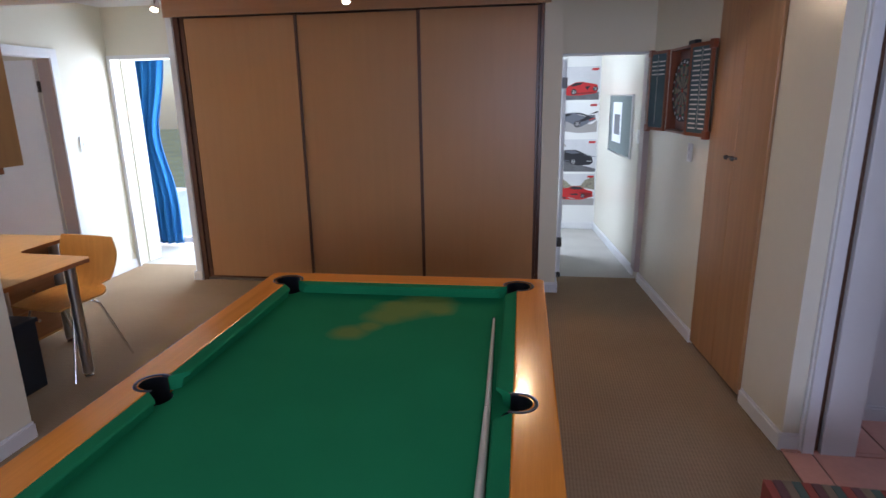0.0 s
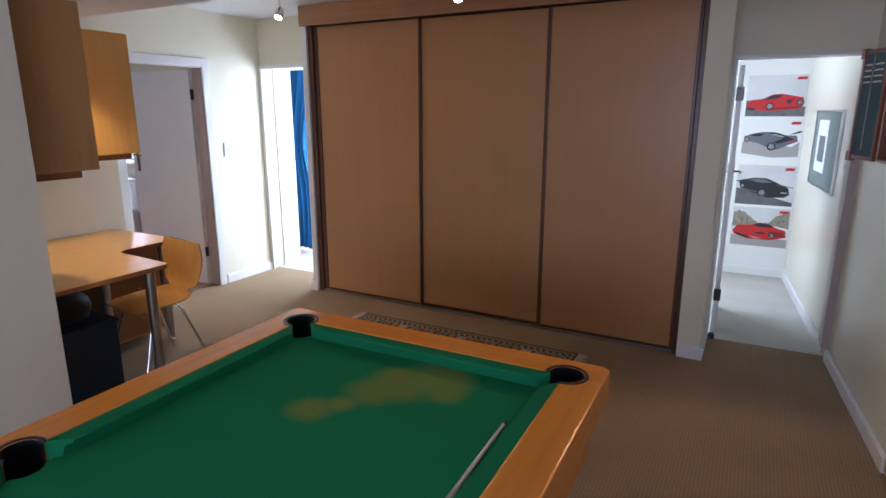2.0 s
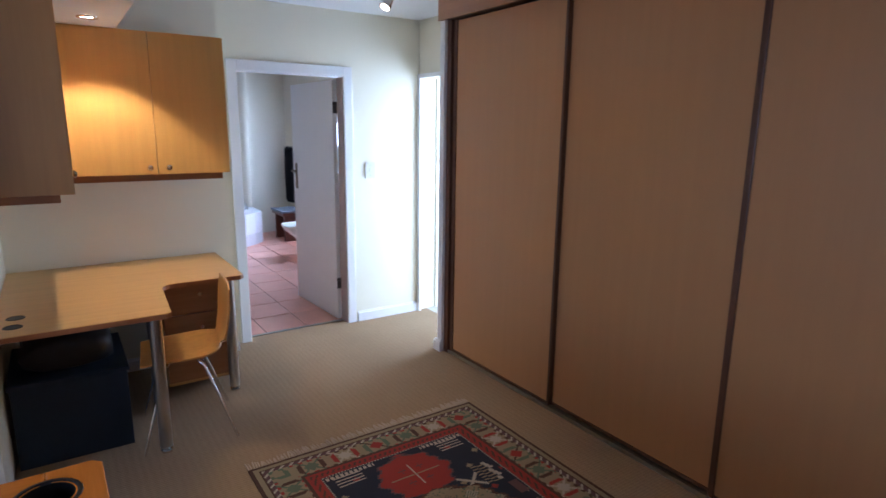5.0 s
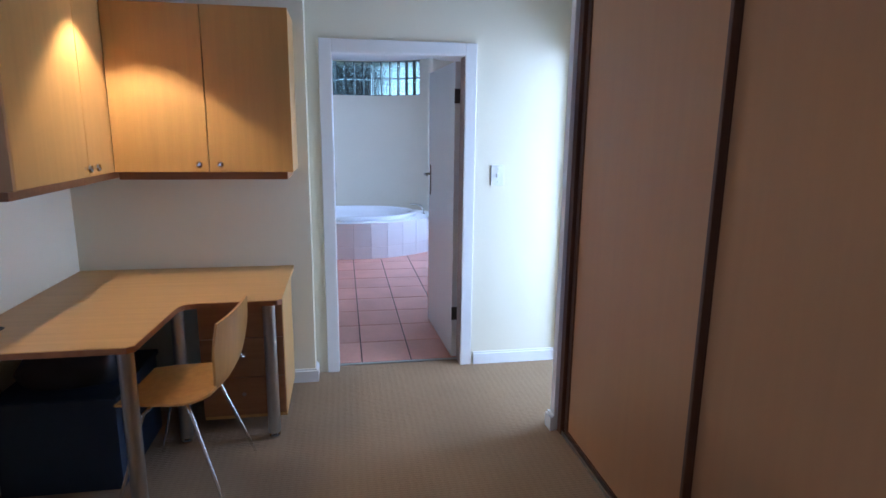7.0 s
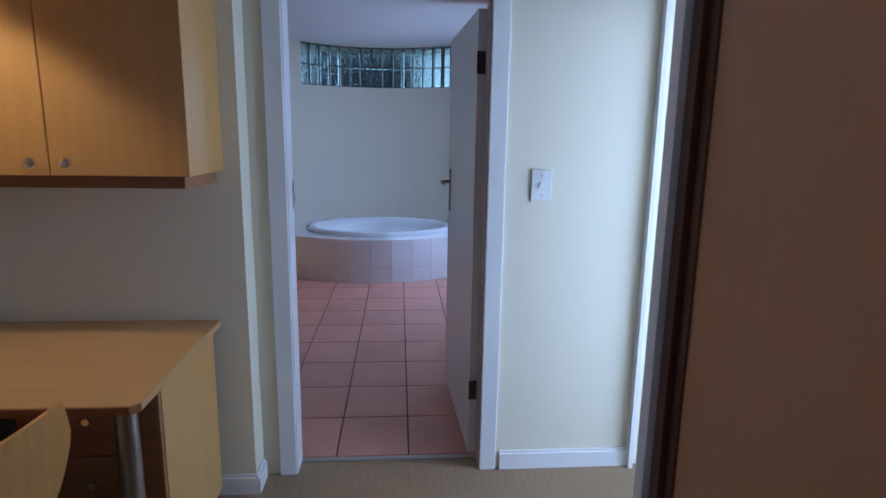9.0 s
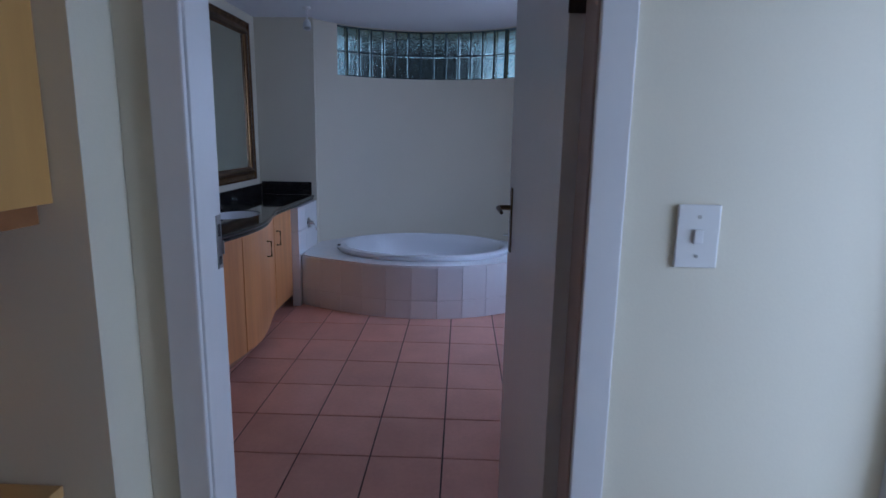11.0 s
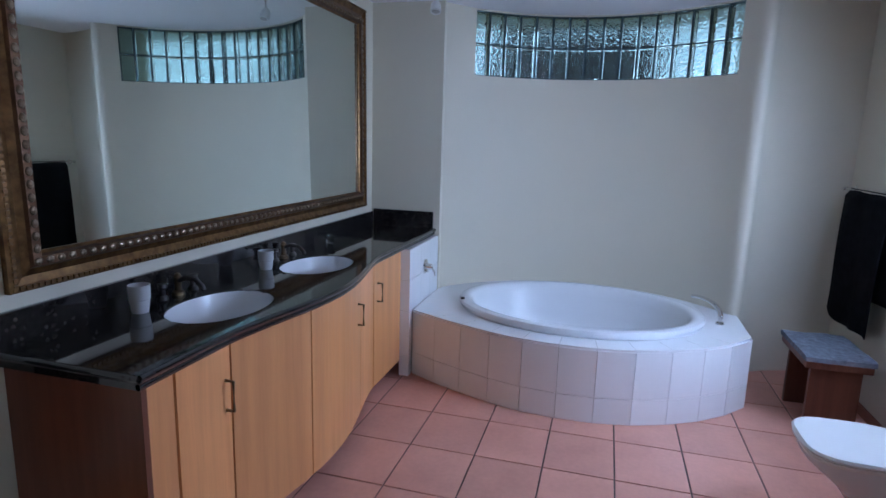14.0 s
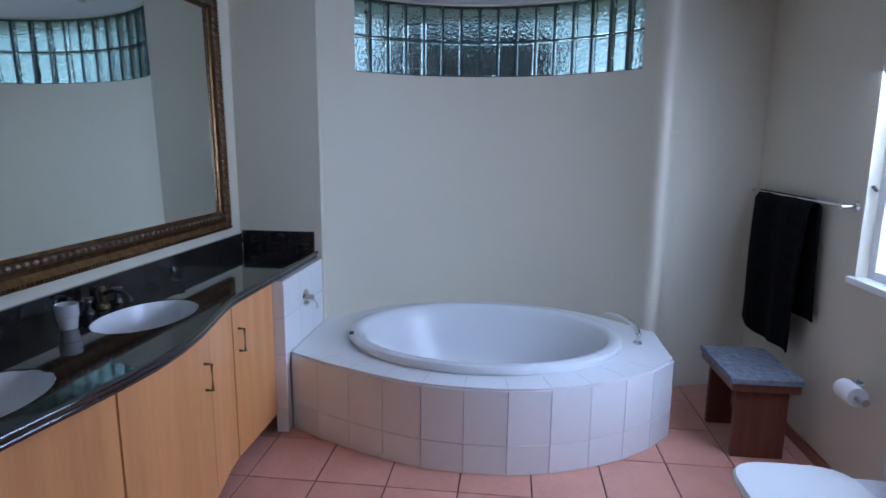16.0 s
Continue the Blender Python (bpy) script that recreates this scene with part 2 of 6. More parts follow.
def granite():
    m = material("black_granite", (0.020, 0.020, 0.023), rough=0.05, scale=9, vary=0.4, coat=0.0, spec=1.0)
    n, l = m.node_tree.nodes, m.node_tree.links
    b = n["Principled BSDF"]
    geo = n.new("ShaderNodeNewGeometry")
    v = n.new("ShaderNodeTexVoronoi")
    v.inputs["Scale"].default_value = 95
    l.new(geo.outputs["Position"], v.inputs["Vector"])
    r = n.new("ShaderNodeValToRGB")
    r.color_ramp.elements[0].color, r.color_ramp.elements[1].color = (0.006, 0.006, 0.008, 1), (0.045, 0.038, 0.032, 1)
    r.color_ramp.elements[0].position, r.color_ramp.elements[1].position = 0.35, 0.95
    l.new(v.outputs["Color"], r.inputs[0])
    l.new(r.outputs[0], b.inputs["Base Color"])
    return m


GRANITE = granite()


def gilt():
    m = material("gilt_frame", (0.20, 0.11, 0.038), rough=0.34, metal=0.75, scale=30, vary=0.3, bump=0.2, bump_scale=90,
                 second=(0.075, 0.032, 0.012))
    return m


# Trim colour with the hinge-side jamb's warm shade mixed in.
JAMB = material("jamb_shaded_brown", (0.42, 0.33, 0.30), rough=0.4, scale=3, vary=0.05)
PALE_GROUT = material("pale_grout", (0.55, 0.53, 0.52), rough=0.9, scale=20, vary=0.08)
GILT = gilt()
BRONZE_GILT = material("bronze_gilt", (0.11, 0.055, 0.024), rough=0.33, metal=0.7, scale=25, vary=0.3, second=(0.06, 0.028, 0.014))
BEAD = flat("worn_bead", (0.22, 0.165, 0.11), rough=0.35, metal=0.85)


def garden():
    """Trees and sky outside, far behind the glass, as noise that glows by itself."""
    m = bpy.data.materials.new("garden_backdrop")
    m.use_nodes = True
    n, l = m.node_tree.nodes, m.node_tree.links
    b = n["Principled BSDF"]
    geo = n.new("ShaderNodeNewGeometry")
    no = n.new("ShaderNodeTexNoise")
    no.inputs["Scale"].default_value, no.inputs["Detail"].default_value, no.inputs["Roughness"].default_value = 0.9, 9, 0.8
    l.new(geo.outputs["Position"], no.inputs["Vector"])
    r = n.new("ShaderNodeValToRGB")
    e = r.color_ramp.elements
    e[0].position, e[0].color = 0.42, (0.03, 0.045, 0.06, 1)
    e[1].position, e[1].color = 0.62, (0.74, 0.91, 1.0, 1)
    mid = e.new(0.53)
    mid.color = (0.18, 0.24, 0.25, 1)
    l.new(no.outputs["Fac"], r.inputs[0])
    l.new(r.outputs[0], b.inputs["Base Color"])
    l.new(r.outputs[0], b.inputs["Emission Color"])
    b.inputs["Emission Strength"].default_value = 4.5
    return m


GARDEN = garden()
# Even glow in place of the daylit garden to the north.
BRIGHT_OUTSIDE = flat("garden_glow", (0.82, 0.95, 1.0), rough=1.0, emit=2.6)

# ---- building blocks ----


def link(name, bm, mat, parent=None, label="", smooth=False):
    me = bpy.data.meshes.new(name)
    bmesh.ops.recalc_face_normals(bm, faces=bm.faces[:])
    bm.to_mesh(me)
    bm.free()
    for mm in (mat if isinstance(mat, (list, tuple)) else [mat]):
        me.materials.append(mm)
    if smooth:
        for p in me.polygons:
            p.use_smooth = True
        me.set_sharp_from_angle(angle=radians(38))
    ob = new(name, me)
    ob.parent = parent
    if label:
        ob["label"] = label
    return ob


part = link


def thing(name, label, category, at=(0, 0, 0), turn=0, group=""):
    ob = new(name)
    ob.matrix_world = pose(*at, 0, 0, turn)
    ob.empty_display_size = 0.1
    return tagged(ob, label, category, group)


def box(bm, x0, x1, y0, y1, z0, z1, bevel=0.0, mi=0):
    """A box between two corners, its edges rounded."""
    vs = [bm.verts.new((x, y, z)) for x in (x0, x1) for y in (y0, y1) for z in (z0, z1)]
    quads = ((0, 1, 3, 2), (4, 6, 7, 5), (0, 4, 5, 1), (2, 3, 7, 6), (0, 2, 6, 4), (1, 5, 7, 3))
    fs = [bm.faces.new([vs[i] for i in q]) for q in quads]
    for f in fs:
        f.material_index = mi
    if bevel:
        es = {e for f in fs for e in f.edges}
        out = bmesh.ops.bevel(bm, geom=list(es), offset=bevel, segments=2, profile=0.6, affect="EDGES")
        for f in out["faces"]:
            f.material_index = mi
    return fs


def boxes(*rows, bevel=0.0):
    bm = bmesh.new()
    for r in rows:
        box(bm, *r, bevel=bevel)
    return bm


def prism(bm, points, z0, z1, bevel=0.0):
    """A flat outline in plan, given thickness upwards."""
    lo = [bm.verts.new((x, y, z0)) for x, y in points]
    hi = [bm.verts.new((x, y, z1)) for x, y in points]
    bm.faces.new(lo[::-1])
    top = bm.faces.new(hi)
    n = len(points)
    for i in range(n):
        bm.faces.new((lo[i], lo[(i + 1) % n], hi[(i + 1) % n], hi[i]))
    if bevel:
        es = [e for e in top.edges]
        bmesh.ops.bevel(bm, geom=es, offset=bevel, segments=3, profile=0.6, affect="EDGES")


def lathe(bm, profile, segments=24, centre=(0, 0), sx=1.0, sy=1.0, closed=False, mi=0):
    """Profile rows (radius, z) turned round the z axis at centre."""
    rings = []
    for r, z in profile:
        if r < 1e-6:
            rings.append([bm.verts.new((centre[0], centre[1], z))])
        else:
            rings.append([bm.verts.new((centre[0] + r * sx * math.cos(a), centre[1] + r * sy * math.sin(a), z))
                          for a in (2 * math.pi * i / segments for i in range(segments))])
    for a, b in zip(rings, rings[1:]):
        for i in range(segments):
            j = (i + 1) % segments
            if len(a) == 1 and len(b) == 1:
                continue
            if len(a) == 1:
                f = bm.faces.new((a[0], b[i], b[j]))
            elif len(b) == 1:
                f = bm.faces.new((a[i], a[j], b[0]))
            else:
                f = bm.faces.new((a[i], a[j], b[j], b[i]))
            f.material_index = mi


def tube(bm, points, radius, segments=10, caps=True):
    """A round bar through points; radius may be one number or one for each point."""
    pts = [Vector(p) for p in points]
    rad = radius if isinstance(radius, (list, tuple)) else [radius] * len(pts)
    rings = []
    up = Vector((0, 0, 1))
    for i, p in enumerate(pts):
        d = (pts[min(i + 1, len(pts) - 1)] - pts[max(i - 1, 0)]).normalized()
        side = d.cross(up)
        if side.length < 0.05:
            side = d.cross(Vector((1, 0, 0)))
        side.normalize()
        other = side.cross(d).normalized()
        rings.append([bm.verts.new(p + rad[i] * (side * math.cos(a) + other * math.sin(a)))
                      for a in (2 * math.pi * k / segments for k in range(segments))])
    for a, b in zip(rings, rings[1:]):
        for k in range(segments):
            bm.faces.new((a[k], a[(k + 1) % segments], b[(k + 1) % segments], b[k]))
    if caps:
        bm.faces.new(rings[0][::-1])
        bm.faces.new(rings[-1])


def bar(points, radius, segments=10):
    bm = bmesh.new()
    tube(bm, points, radius, segments)
    return bm


def arc(cx, cy, r, a0, a1, n):
    return [(cx + r * math.cos(radians(a0 + (a1 - a0) * i / n)), cy + r * math.sin(radians(a0 + (a1 - a0) * i / n))) for i in range(n + 1)]


def bezier(p0, p1, p2, p3, n=10):
    out = []
    for i in range(n + 1):
        t = i / n
        out.append(tuple(((1 - t) ** 3) * a + 3 * ((1 - t) ** 2) * t * b + 3 * (1 - t) * t * t * c + t ** 3 * d
                         for a, b, c, d in zip(p0, p1, p2, p3)))
    return out


def structure(name, bm, mat, label="", smooth=False):
    return tagged(link(name, bm, mat, None, label, smooth), kind="structure")


CEIL = 2.455

# ---- the large structure ----
# The east wall stands slightly askew: it runs through (1.40, 2.56) and (0.95, 7.2).


def east(y):
    return 1.293 - 0.0895 * (y - 3.74)


structure("floor", boxes((-3.83, 3.6, -2.7, 5.17, -0.12, 0.0)), CARPET, "beige ribbed loop-pile carpet")
structure("ceiling", boxes((-9.0, 3.6, -2.7, 7.6, CEIL, CEIL + 0.15)), CEILING, "smooth white ceiling")
structure("ceiling_bulkhead", boxes((-3.598, 1.3, 2.192, 2.85, 2.118, CEIL)), CEILING, "boxed-in white bulkhead above the desk")

# Wall with the bathroom's door.
structure("wall_west", boxes((-3.84, -3.73, 3.462, 3.574, 0, CEIL), (-3.84, -3.73, 4.43, 5.26, 0, CEIL), (-3.84, -3.73, 3.574, 4.43, 2.005, CEIL)),
          WALL, "cream painted wall round the bathroom doorway")
structure("wall_nook_back", boxes((-3.86, -3.60, 2.19, 3.461, 0, CEIL)), WALL, "cream painted wall behind the desk")
structure("wall_nook_side", boxes((-3.86, -2.22, 2.02, 2.19, 0, CEIL)), WALL, "cream painted wall beside the desk")
structure("wall_games_west", boxes((-2.37, -2.22, -2.55, 2.02, 0, CEIL)), WALL, "cream painted wall of the games room")
structure("wall_south", boxes((-2.37, -0.6, -2.7, -2.55, 0, CEIL), (1.4, 3.6, -2.7, -2.55, 0, CEIL), (-0.6, 1.4, -2.7, -2.55, 0, 0.85), (-0.6, 1.4, -2.7, -2.55, 2.15, CEIL)),
          WALL, "cream painted wall with a window")
# North wall with the two openings; the wardrobe stands against it.
structure("wall_north", boxes((-3.73, -2.86, 5.09, 5.44, 2.01, CEIL), (-2.86, 0.43, 5.09, 5.26, 0, CEIL), (0.43, 1.18, 5.09, 5.26, 1.950, CEIL),
                              (-3.90, -3.715, 5.262, 5.44, 0, CEIL), (-2.86, -2.0, 5.262, 5.44, 0, CEIL)), WALL, "cream painted wall over the openings")
structure("trim_bay", boxes((-3.728, -3.690, 5.070, 5.0895, 0.0, 2.0), (-3.728, -2.862, 5.070, 5.0895, 2.001, 2.035)), TRIM, "white trim round the bay opening")
structure("pier_west", boxes((-2.852, -2.80, 4.716, 5.088, 0, CEIL)), WALL_WHITE, "slim white painted pier beside the wardrobe")
structure("pier_east", boxes((0.285, 0.425, 4.716, 5.088, 0, CEIL)), WALL, "slim cream painted pier beside the wardrobe")


def east_wall():
    bm = bmesh.new()
    prism(bm, [(east(7.4), 7.4), (east(3.75), 3.75), (1.6, 3.75), (1.6, 7.4)], 0, CEIL)
    prism(bm, [(east(3.0), 3.0), (east(2.56), 2.56), (1.72, 2.56), (1.72, 2.868), (1.742, 3.0)], 0, CEIL)
    prism(bm, [(1.42, 1.55), (1.42, -2.7), (1.60, -2.7), (1.60, 1.55)], 0, CEIL)
    box(bm, 1.42, 1.60, 1.55, 2.555, 2.05, CEIL)
    return structure("wall_east", bm, WALL_GLOSS, "pale cream painted wall along the passage")


east_wall()
structure("wall_tiled_room", boxes((1.74, 3.6, 2.87, 3.0, 0, CEIL), (3.6, 3.7, -2.7, 3.0, 0, CEIL)), WALL_WHITE, "white wall of the tiled room")
structure("wall_cupboard_back", boxes((1.74, 1.9, 3.0, 3.75, 0, CEIL)), WALL, "wall behind the cupboard")

structure("door_frame_tiled_room", boxes((1.468, 1.535, 2.535, 2.558, 0.003, 2.12), (1.475, 1.525, 2.515, 2.534, 0.003, 2.09), (1.555, 1.70, 2.515, 2.558, 0.003, 2.12), bevel=0.003), TRIM, "white painted door frame")
# Solid dark strip between the boards in place of the slot's shade.
structure("door_frame_rebate", boxes((1.5355, 1.5545, 2.545, 2.558, 0.003, 2.10)), PANEL_FRAME, "dark strip standing for the gap in the door frame")

# Room with posters.
structure("floor_poster_room", boxes((-0.9, 1.2, 5.17, 7.3, -0.12, -0.002)), PALE_CARPET, "pale carpet")
structure("wall_posters", boxes((-0.9, 1.2, 7.2, 7.35, 0, CEIL)), WALL_WHITE, "white wall with four posters")
structure("wall_poster_room_west", boxes((-1.05, -0.9, 5.262, 5.5, 0, CEIL), (-1.05, -0.9, 6.9, 7.35, 0, CEIL), (-1.05, -0.9, 5.5, 6.9, 0, 0.6), (-1.05, -0.9, 5.5, 6.9, 2.1, CEIL)),
          WALL_WHITE, "white wall with a window")
# Bright bay behind the left opening.
structure("floor_bay", boxes((-4.6, -1.05, 5.17, 6.4, -0.12, -0.002)), PALE_CARPET, "pale carpet in bright daylight")
structure("wall_bay_north", boxes((-4.6, -4.2, 6.05, 6.2, 0, CEIL), (-1.6, -1.05, 6.05, 6.2, 0, CEIL), (-4.2, -1.6, 6.05, 6.2, 2.15, CEIL)),
          WALL_WHITE, "white wall round a glazed door")
structure("wall_bay_west", boxes((-4.75, -4.6, 5.6, 6.2, 0, CEIL)), WALL_WHITE, "white wall of the bay")
structure("wall_bay_east", boxes((-1.2, -1.052, 5.442, 6.05, 0, CEIL)), WALL_WHITE, "white wall of the bay")

# Bathroom.
structure("wall_mirror", boxes((-8.6, -3.86, 2.12, 2.27, 0, 2.5)), WALL_BATH, "cream painted wall behind the mirror")
ACX, ACY, AR = -7.334, 3.81, 1.196


def alcove_point(y):
    return ACX - math.sqrt(max(AR * AR - (y - ACY) ** 2, 0))


def alcove_wall():
    """Curved wall of the bath alcove, open where the glass blocks sit."""
    bm = bmesh.new()
    outer = 0.16

    def strip(y0, y1, z0, z1, n):
        ys = [y0 + (y1 - y0) * i / n for i in range(n + 1)]
        ins = [(alcove_point(y), y) for y in ys]
        outs = []
        for x, y in ins:
            d = Vector((x - ACX, y - ACY)).normalized() * outer
            outs.append((x + d.x, y + d.y))
        prism(bm, ins + outs[::-1], z0, z1)
    strip(2.795, 4.775, 0, 1.995, 48)
    strip(2.795, 2.962, 1.995, 2.5, 3)
    strip(4.70, 4.775, 1.995, 2.5, 3)
    strip(2.962, 4.70, 2.447, 2.5, 24)
    # flat return on the vanity's side, and the rounded one towards the bench
    prism(bm, [(-7.92, 2.27), (-7.92, 2.80), (-8.15, 2.80), (-8.15, 2.27)], 0, 2.5)
    curve = bezier((-8.0405, 4.775), (-7.985, 4.816), (-7.985, 4.855), (-8.045, 4.880), 12) + bezier((-8.045, 4.880), (-8.14, 4.920), (-8.26, 5.08), (-8.325, 5.42), 16)[1:]
    prism(bm, curve + [(-8.34, 5.62), (-8.55, 5.62), (-8.55, 4.775)], 0, 2.5)
    return structure("wall_alcove", bm, WALL_BATH, "curved cream wall of the bath alcove", smooth=True)


alcove_wall()
structure("wall_bath_north", boxes((-8.6, -7.22, 5.5, 5.66, 0, 2.5), (-6.2, -3.86, 5.5, 5.66, 0, 2.5), (-7.22, -6.2, 5.5, 5.66, 0, 0.965), (-7.22, -6.2, 5.5, 5.66, 2.03, 2.5)),
          WALL_BATH, "cream painted wall with the bathroom window")
structure("wall_bath_east", boxes((-4.06, -3.842, 5.262, 5.5, 0, CEIL)), WALL_BATH, "cream painted wall")


def skirting(name, runs, label="white painted skirting board", height=0.085, deep=0.016):
    """Board along runs of plan points; each run keeps the room on its left."""
    bm = bmesh.new()
    for (xa, ya), (xb, yb) in runs:
        d = Vector((xb - xa, yb - ya)).normalized()
        nrm = Vector((-d.y, d.x)) * deep
        slim = nrm * 0.45
        prism(bm, [(xa, ya), (xb, yb), (xb + nrm.x, yb + nrm.y), (xa + nrm.x, ya + nrm.y)], 0.001, height - 0.012)
        prism(bm, [(xa, ya), (xb, yb), (xb + slim.x, yb + slim.y), (xa + slim.x, ya + slim.y)], height - 0.012, height)
    return structure(name, bm, TRIM, label)


skirting("baseboard", [((-3.728, 5.088), (-3.728, 4.49)), ((-3.712, 3.464), (-3.583, 3.464)), ((-3.598, 3.464), (-3.598, 2.20))])
skirting("baseboard", [((-2.792, 4.714), (-2.870, 4.714)), ((-2.854, 4.714), (-2.854, 5.088))], deep=0.020)
skirting("baseboard", [((0.447, 4.714), (0.288, 4.714)), ((0.427, 5.088), (0.427, 4.714))], deep=0.020)
skirting("baseboard", [((east(3.76) - 0.002, 3.76), (east(5.09) - 0.002, 5.09)), ((east(5.27) - 0.002, 5.27), (east(7.19) - 0.002, 7.19))])
skirting("baseboard", [((east(2.56) - 0.002, 2.545), (east(2.98) - 0.002, 2.98)), ((1.47, 2.558), (1.38, 2.558))])
skirting("baseboard", [((-2.218, 2.19), (-2.218, -2.5)), ((1.1, 7.198), (-0.89, 7.198)), ((3.59, 2.868), (1.76, 2.868))])


def door_lining(name, x0, x1, y0, y1, top, faces, label):
    """Lining and architraves of an opening in a wall that runs along y."""
    ob = thing(name, label, "door frame", (x0, (y0 + y1) / 2, 0))
    ob["kind"] = "structure"
    ob["category"] = ""
    ox, oy = x0, (y0 + y1) / 2

    def b(*rows, bevel=0.0):
        return boxes(*[(r[0] - ox, r[1] - ox, r[2] - oy, r[3] - oy, r[4], r[5]) for r in rows], bevel=bevel)
    part("jamb", b((x0, x1, y0 - 0.034, y0, 0, top), bevel=0.003), TRIM, ob)
    part("jamb", b((x0, x1, y1, y1 + 0.034, 0, top), bevel=0.003), JAMB, ob, "hinge-side jamb with its shade in the brownish colour")
    part("head", b((x0, x1, y0 - 0.034, y1 + 0.034, top, top + 0.029), bevel=0.003), TRIM, ob)
    for face, way in faces:
        w, d = 0.075, 0.014
        a, c = (face, face + d) if way > 0 else (face - d, face)
        part("architrave", b((a, c, y0 - w, y0 - 0.004, 0.001, top + w), bevel=0.004), TRIM, ob)
        part("architrave", b((a, c, y1 + 0.004, y1 + w, 0.001, top + w), bevel=0.004), TRIM, ob)
        part("architrave", b((a, c, y0 - 0.004, y1 + 0.004, top + 0.004, top + w), bevel=0.004), TRIM, ob)
    return ob


lining = door_lining("door_frame", -3.842, -3.728, 3.608, 4.396, 1.976, [(-3.726, 1)], "white painted door frame")

# ---- things: wardrobe ----


def wardrobe():
    w = thing("wardrobe", "built-in wardrobe with three tan veneered sliding doors in dark frames", "wardrobe", (-1.26, 4.9, 0))

    def b(*rows, bevel=0.0):
        return boxes(*[(r[0] + 1.26, r[1] + 1.26, r[2] - 4.9, r[3] - 4.9, r[4], r[5]) for r in rows], bevel=bevel)
    part("carcass", b((-2.795, 0.28, 4.86, 5.085, 0.0, CEIL - 0.002)), PANEL_FRAME, w)
    part("fascia", b((-2.853, 0.33, 4.695, 4.7145, 2.292, CEIL - 0.004), bevel=0.002), FASCIA, w)
    part("fascia", b((-2.798, 0.283, 4.7155, 4.85, 2.296, CEIL - 0.004)), PANEL_FRAME, w, "dark recessed fascia")
    part("side_frame", b((-2.798, -2.752, 4.735, 4.86, 0.0, 2.294), bevel=0.002), PANEL_FRAME, w)
    part("side_frame", b((0.255, 0.283, 4.735, 4.86, 0.0, 2.294), bevel=0.002), PANEL_FRAME, w)
    part("floor_track", b((-2.765, 0.255, 4.742, 4.86, 0.0, 0.012), (-2.765, 0.255, 4.742, 4.746, 0.012, 0.022)), STEEL, w, "worn metal track")
    for x0, x1, y, wl, wr in ((-2.748, -1.722, 4.757, 0.036, 0.018), (-1.742, -0.700, 4.782, 0.018, 0.018), (-0.718, 0.252, 4.757, 0.028, 0.022)):
        d = part("sliding_door", b((x0 + wl, x1 - wr, y + 0.004, y + 0.018, 0.036, 2.285)), PANEL, w)
        for a, c in ((x0, x0 + wl), (x1 - wr, x1)):
            part("stile", b((a, c, y - 0.004, y + 0.022, 0.020, 2.290), bevel=0.003), PANEL_FRAME, d)
        part("rail", b((x0 + wl + 0.002, x1 - wr - 0.002, y - 0.001, y + 0.020, 0.020, 0.036)), PANEL_FRAME, d)
    return w


wardrobe()


# ---- games room ----

def bite(cx, cy, r, a0, a1, n=10):
    return arc(cx, cy, r, a0, a1, n)


def wedge(bm, outer, nose):
    """A cushion: high at the nose, cut away beneath it."""
    n0, n1 = nose
    o0, o1 = outer

    def toward(a, b, q):
        return (a[0] + (b[0] - a[0]) * q, a[1] + (b[1] - a[1]) * q)
    ring = []
    for (o, n) in ((o0, n1), (o1, n0)):
        ring.append([bm.verts.new((*toward(o, n, q), z)) for q, z in ((0, 0.801), (0.85, 0.801), (0.97, 0.799), (1.0, 0.795), (0.97, 0.789), (0.66, 0.783), (0.52, 0.753), (0, 0.753))])
    a, b = ring
    m = len(a)
    for i in range(m):
        j = (i + 1) % m
        bm.faces.new((a[i], a[j], b[j], b[i]))
    bm.faces.new(a)
    bm.faces.new(b[::-1])


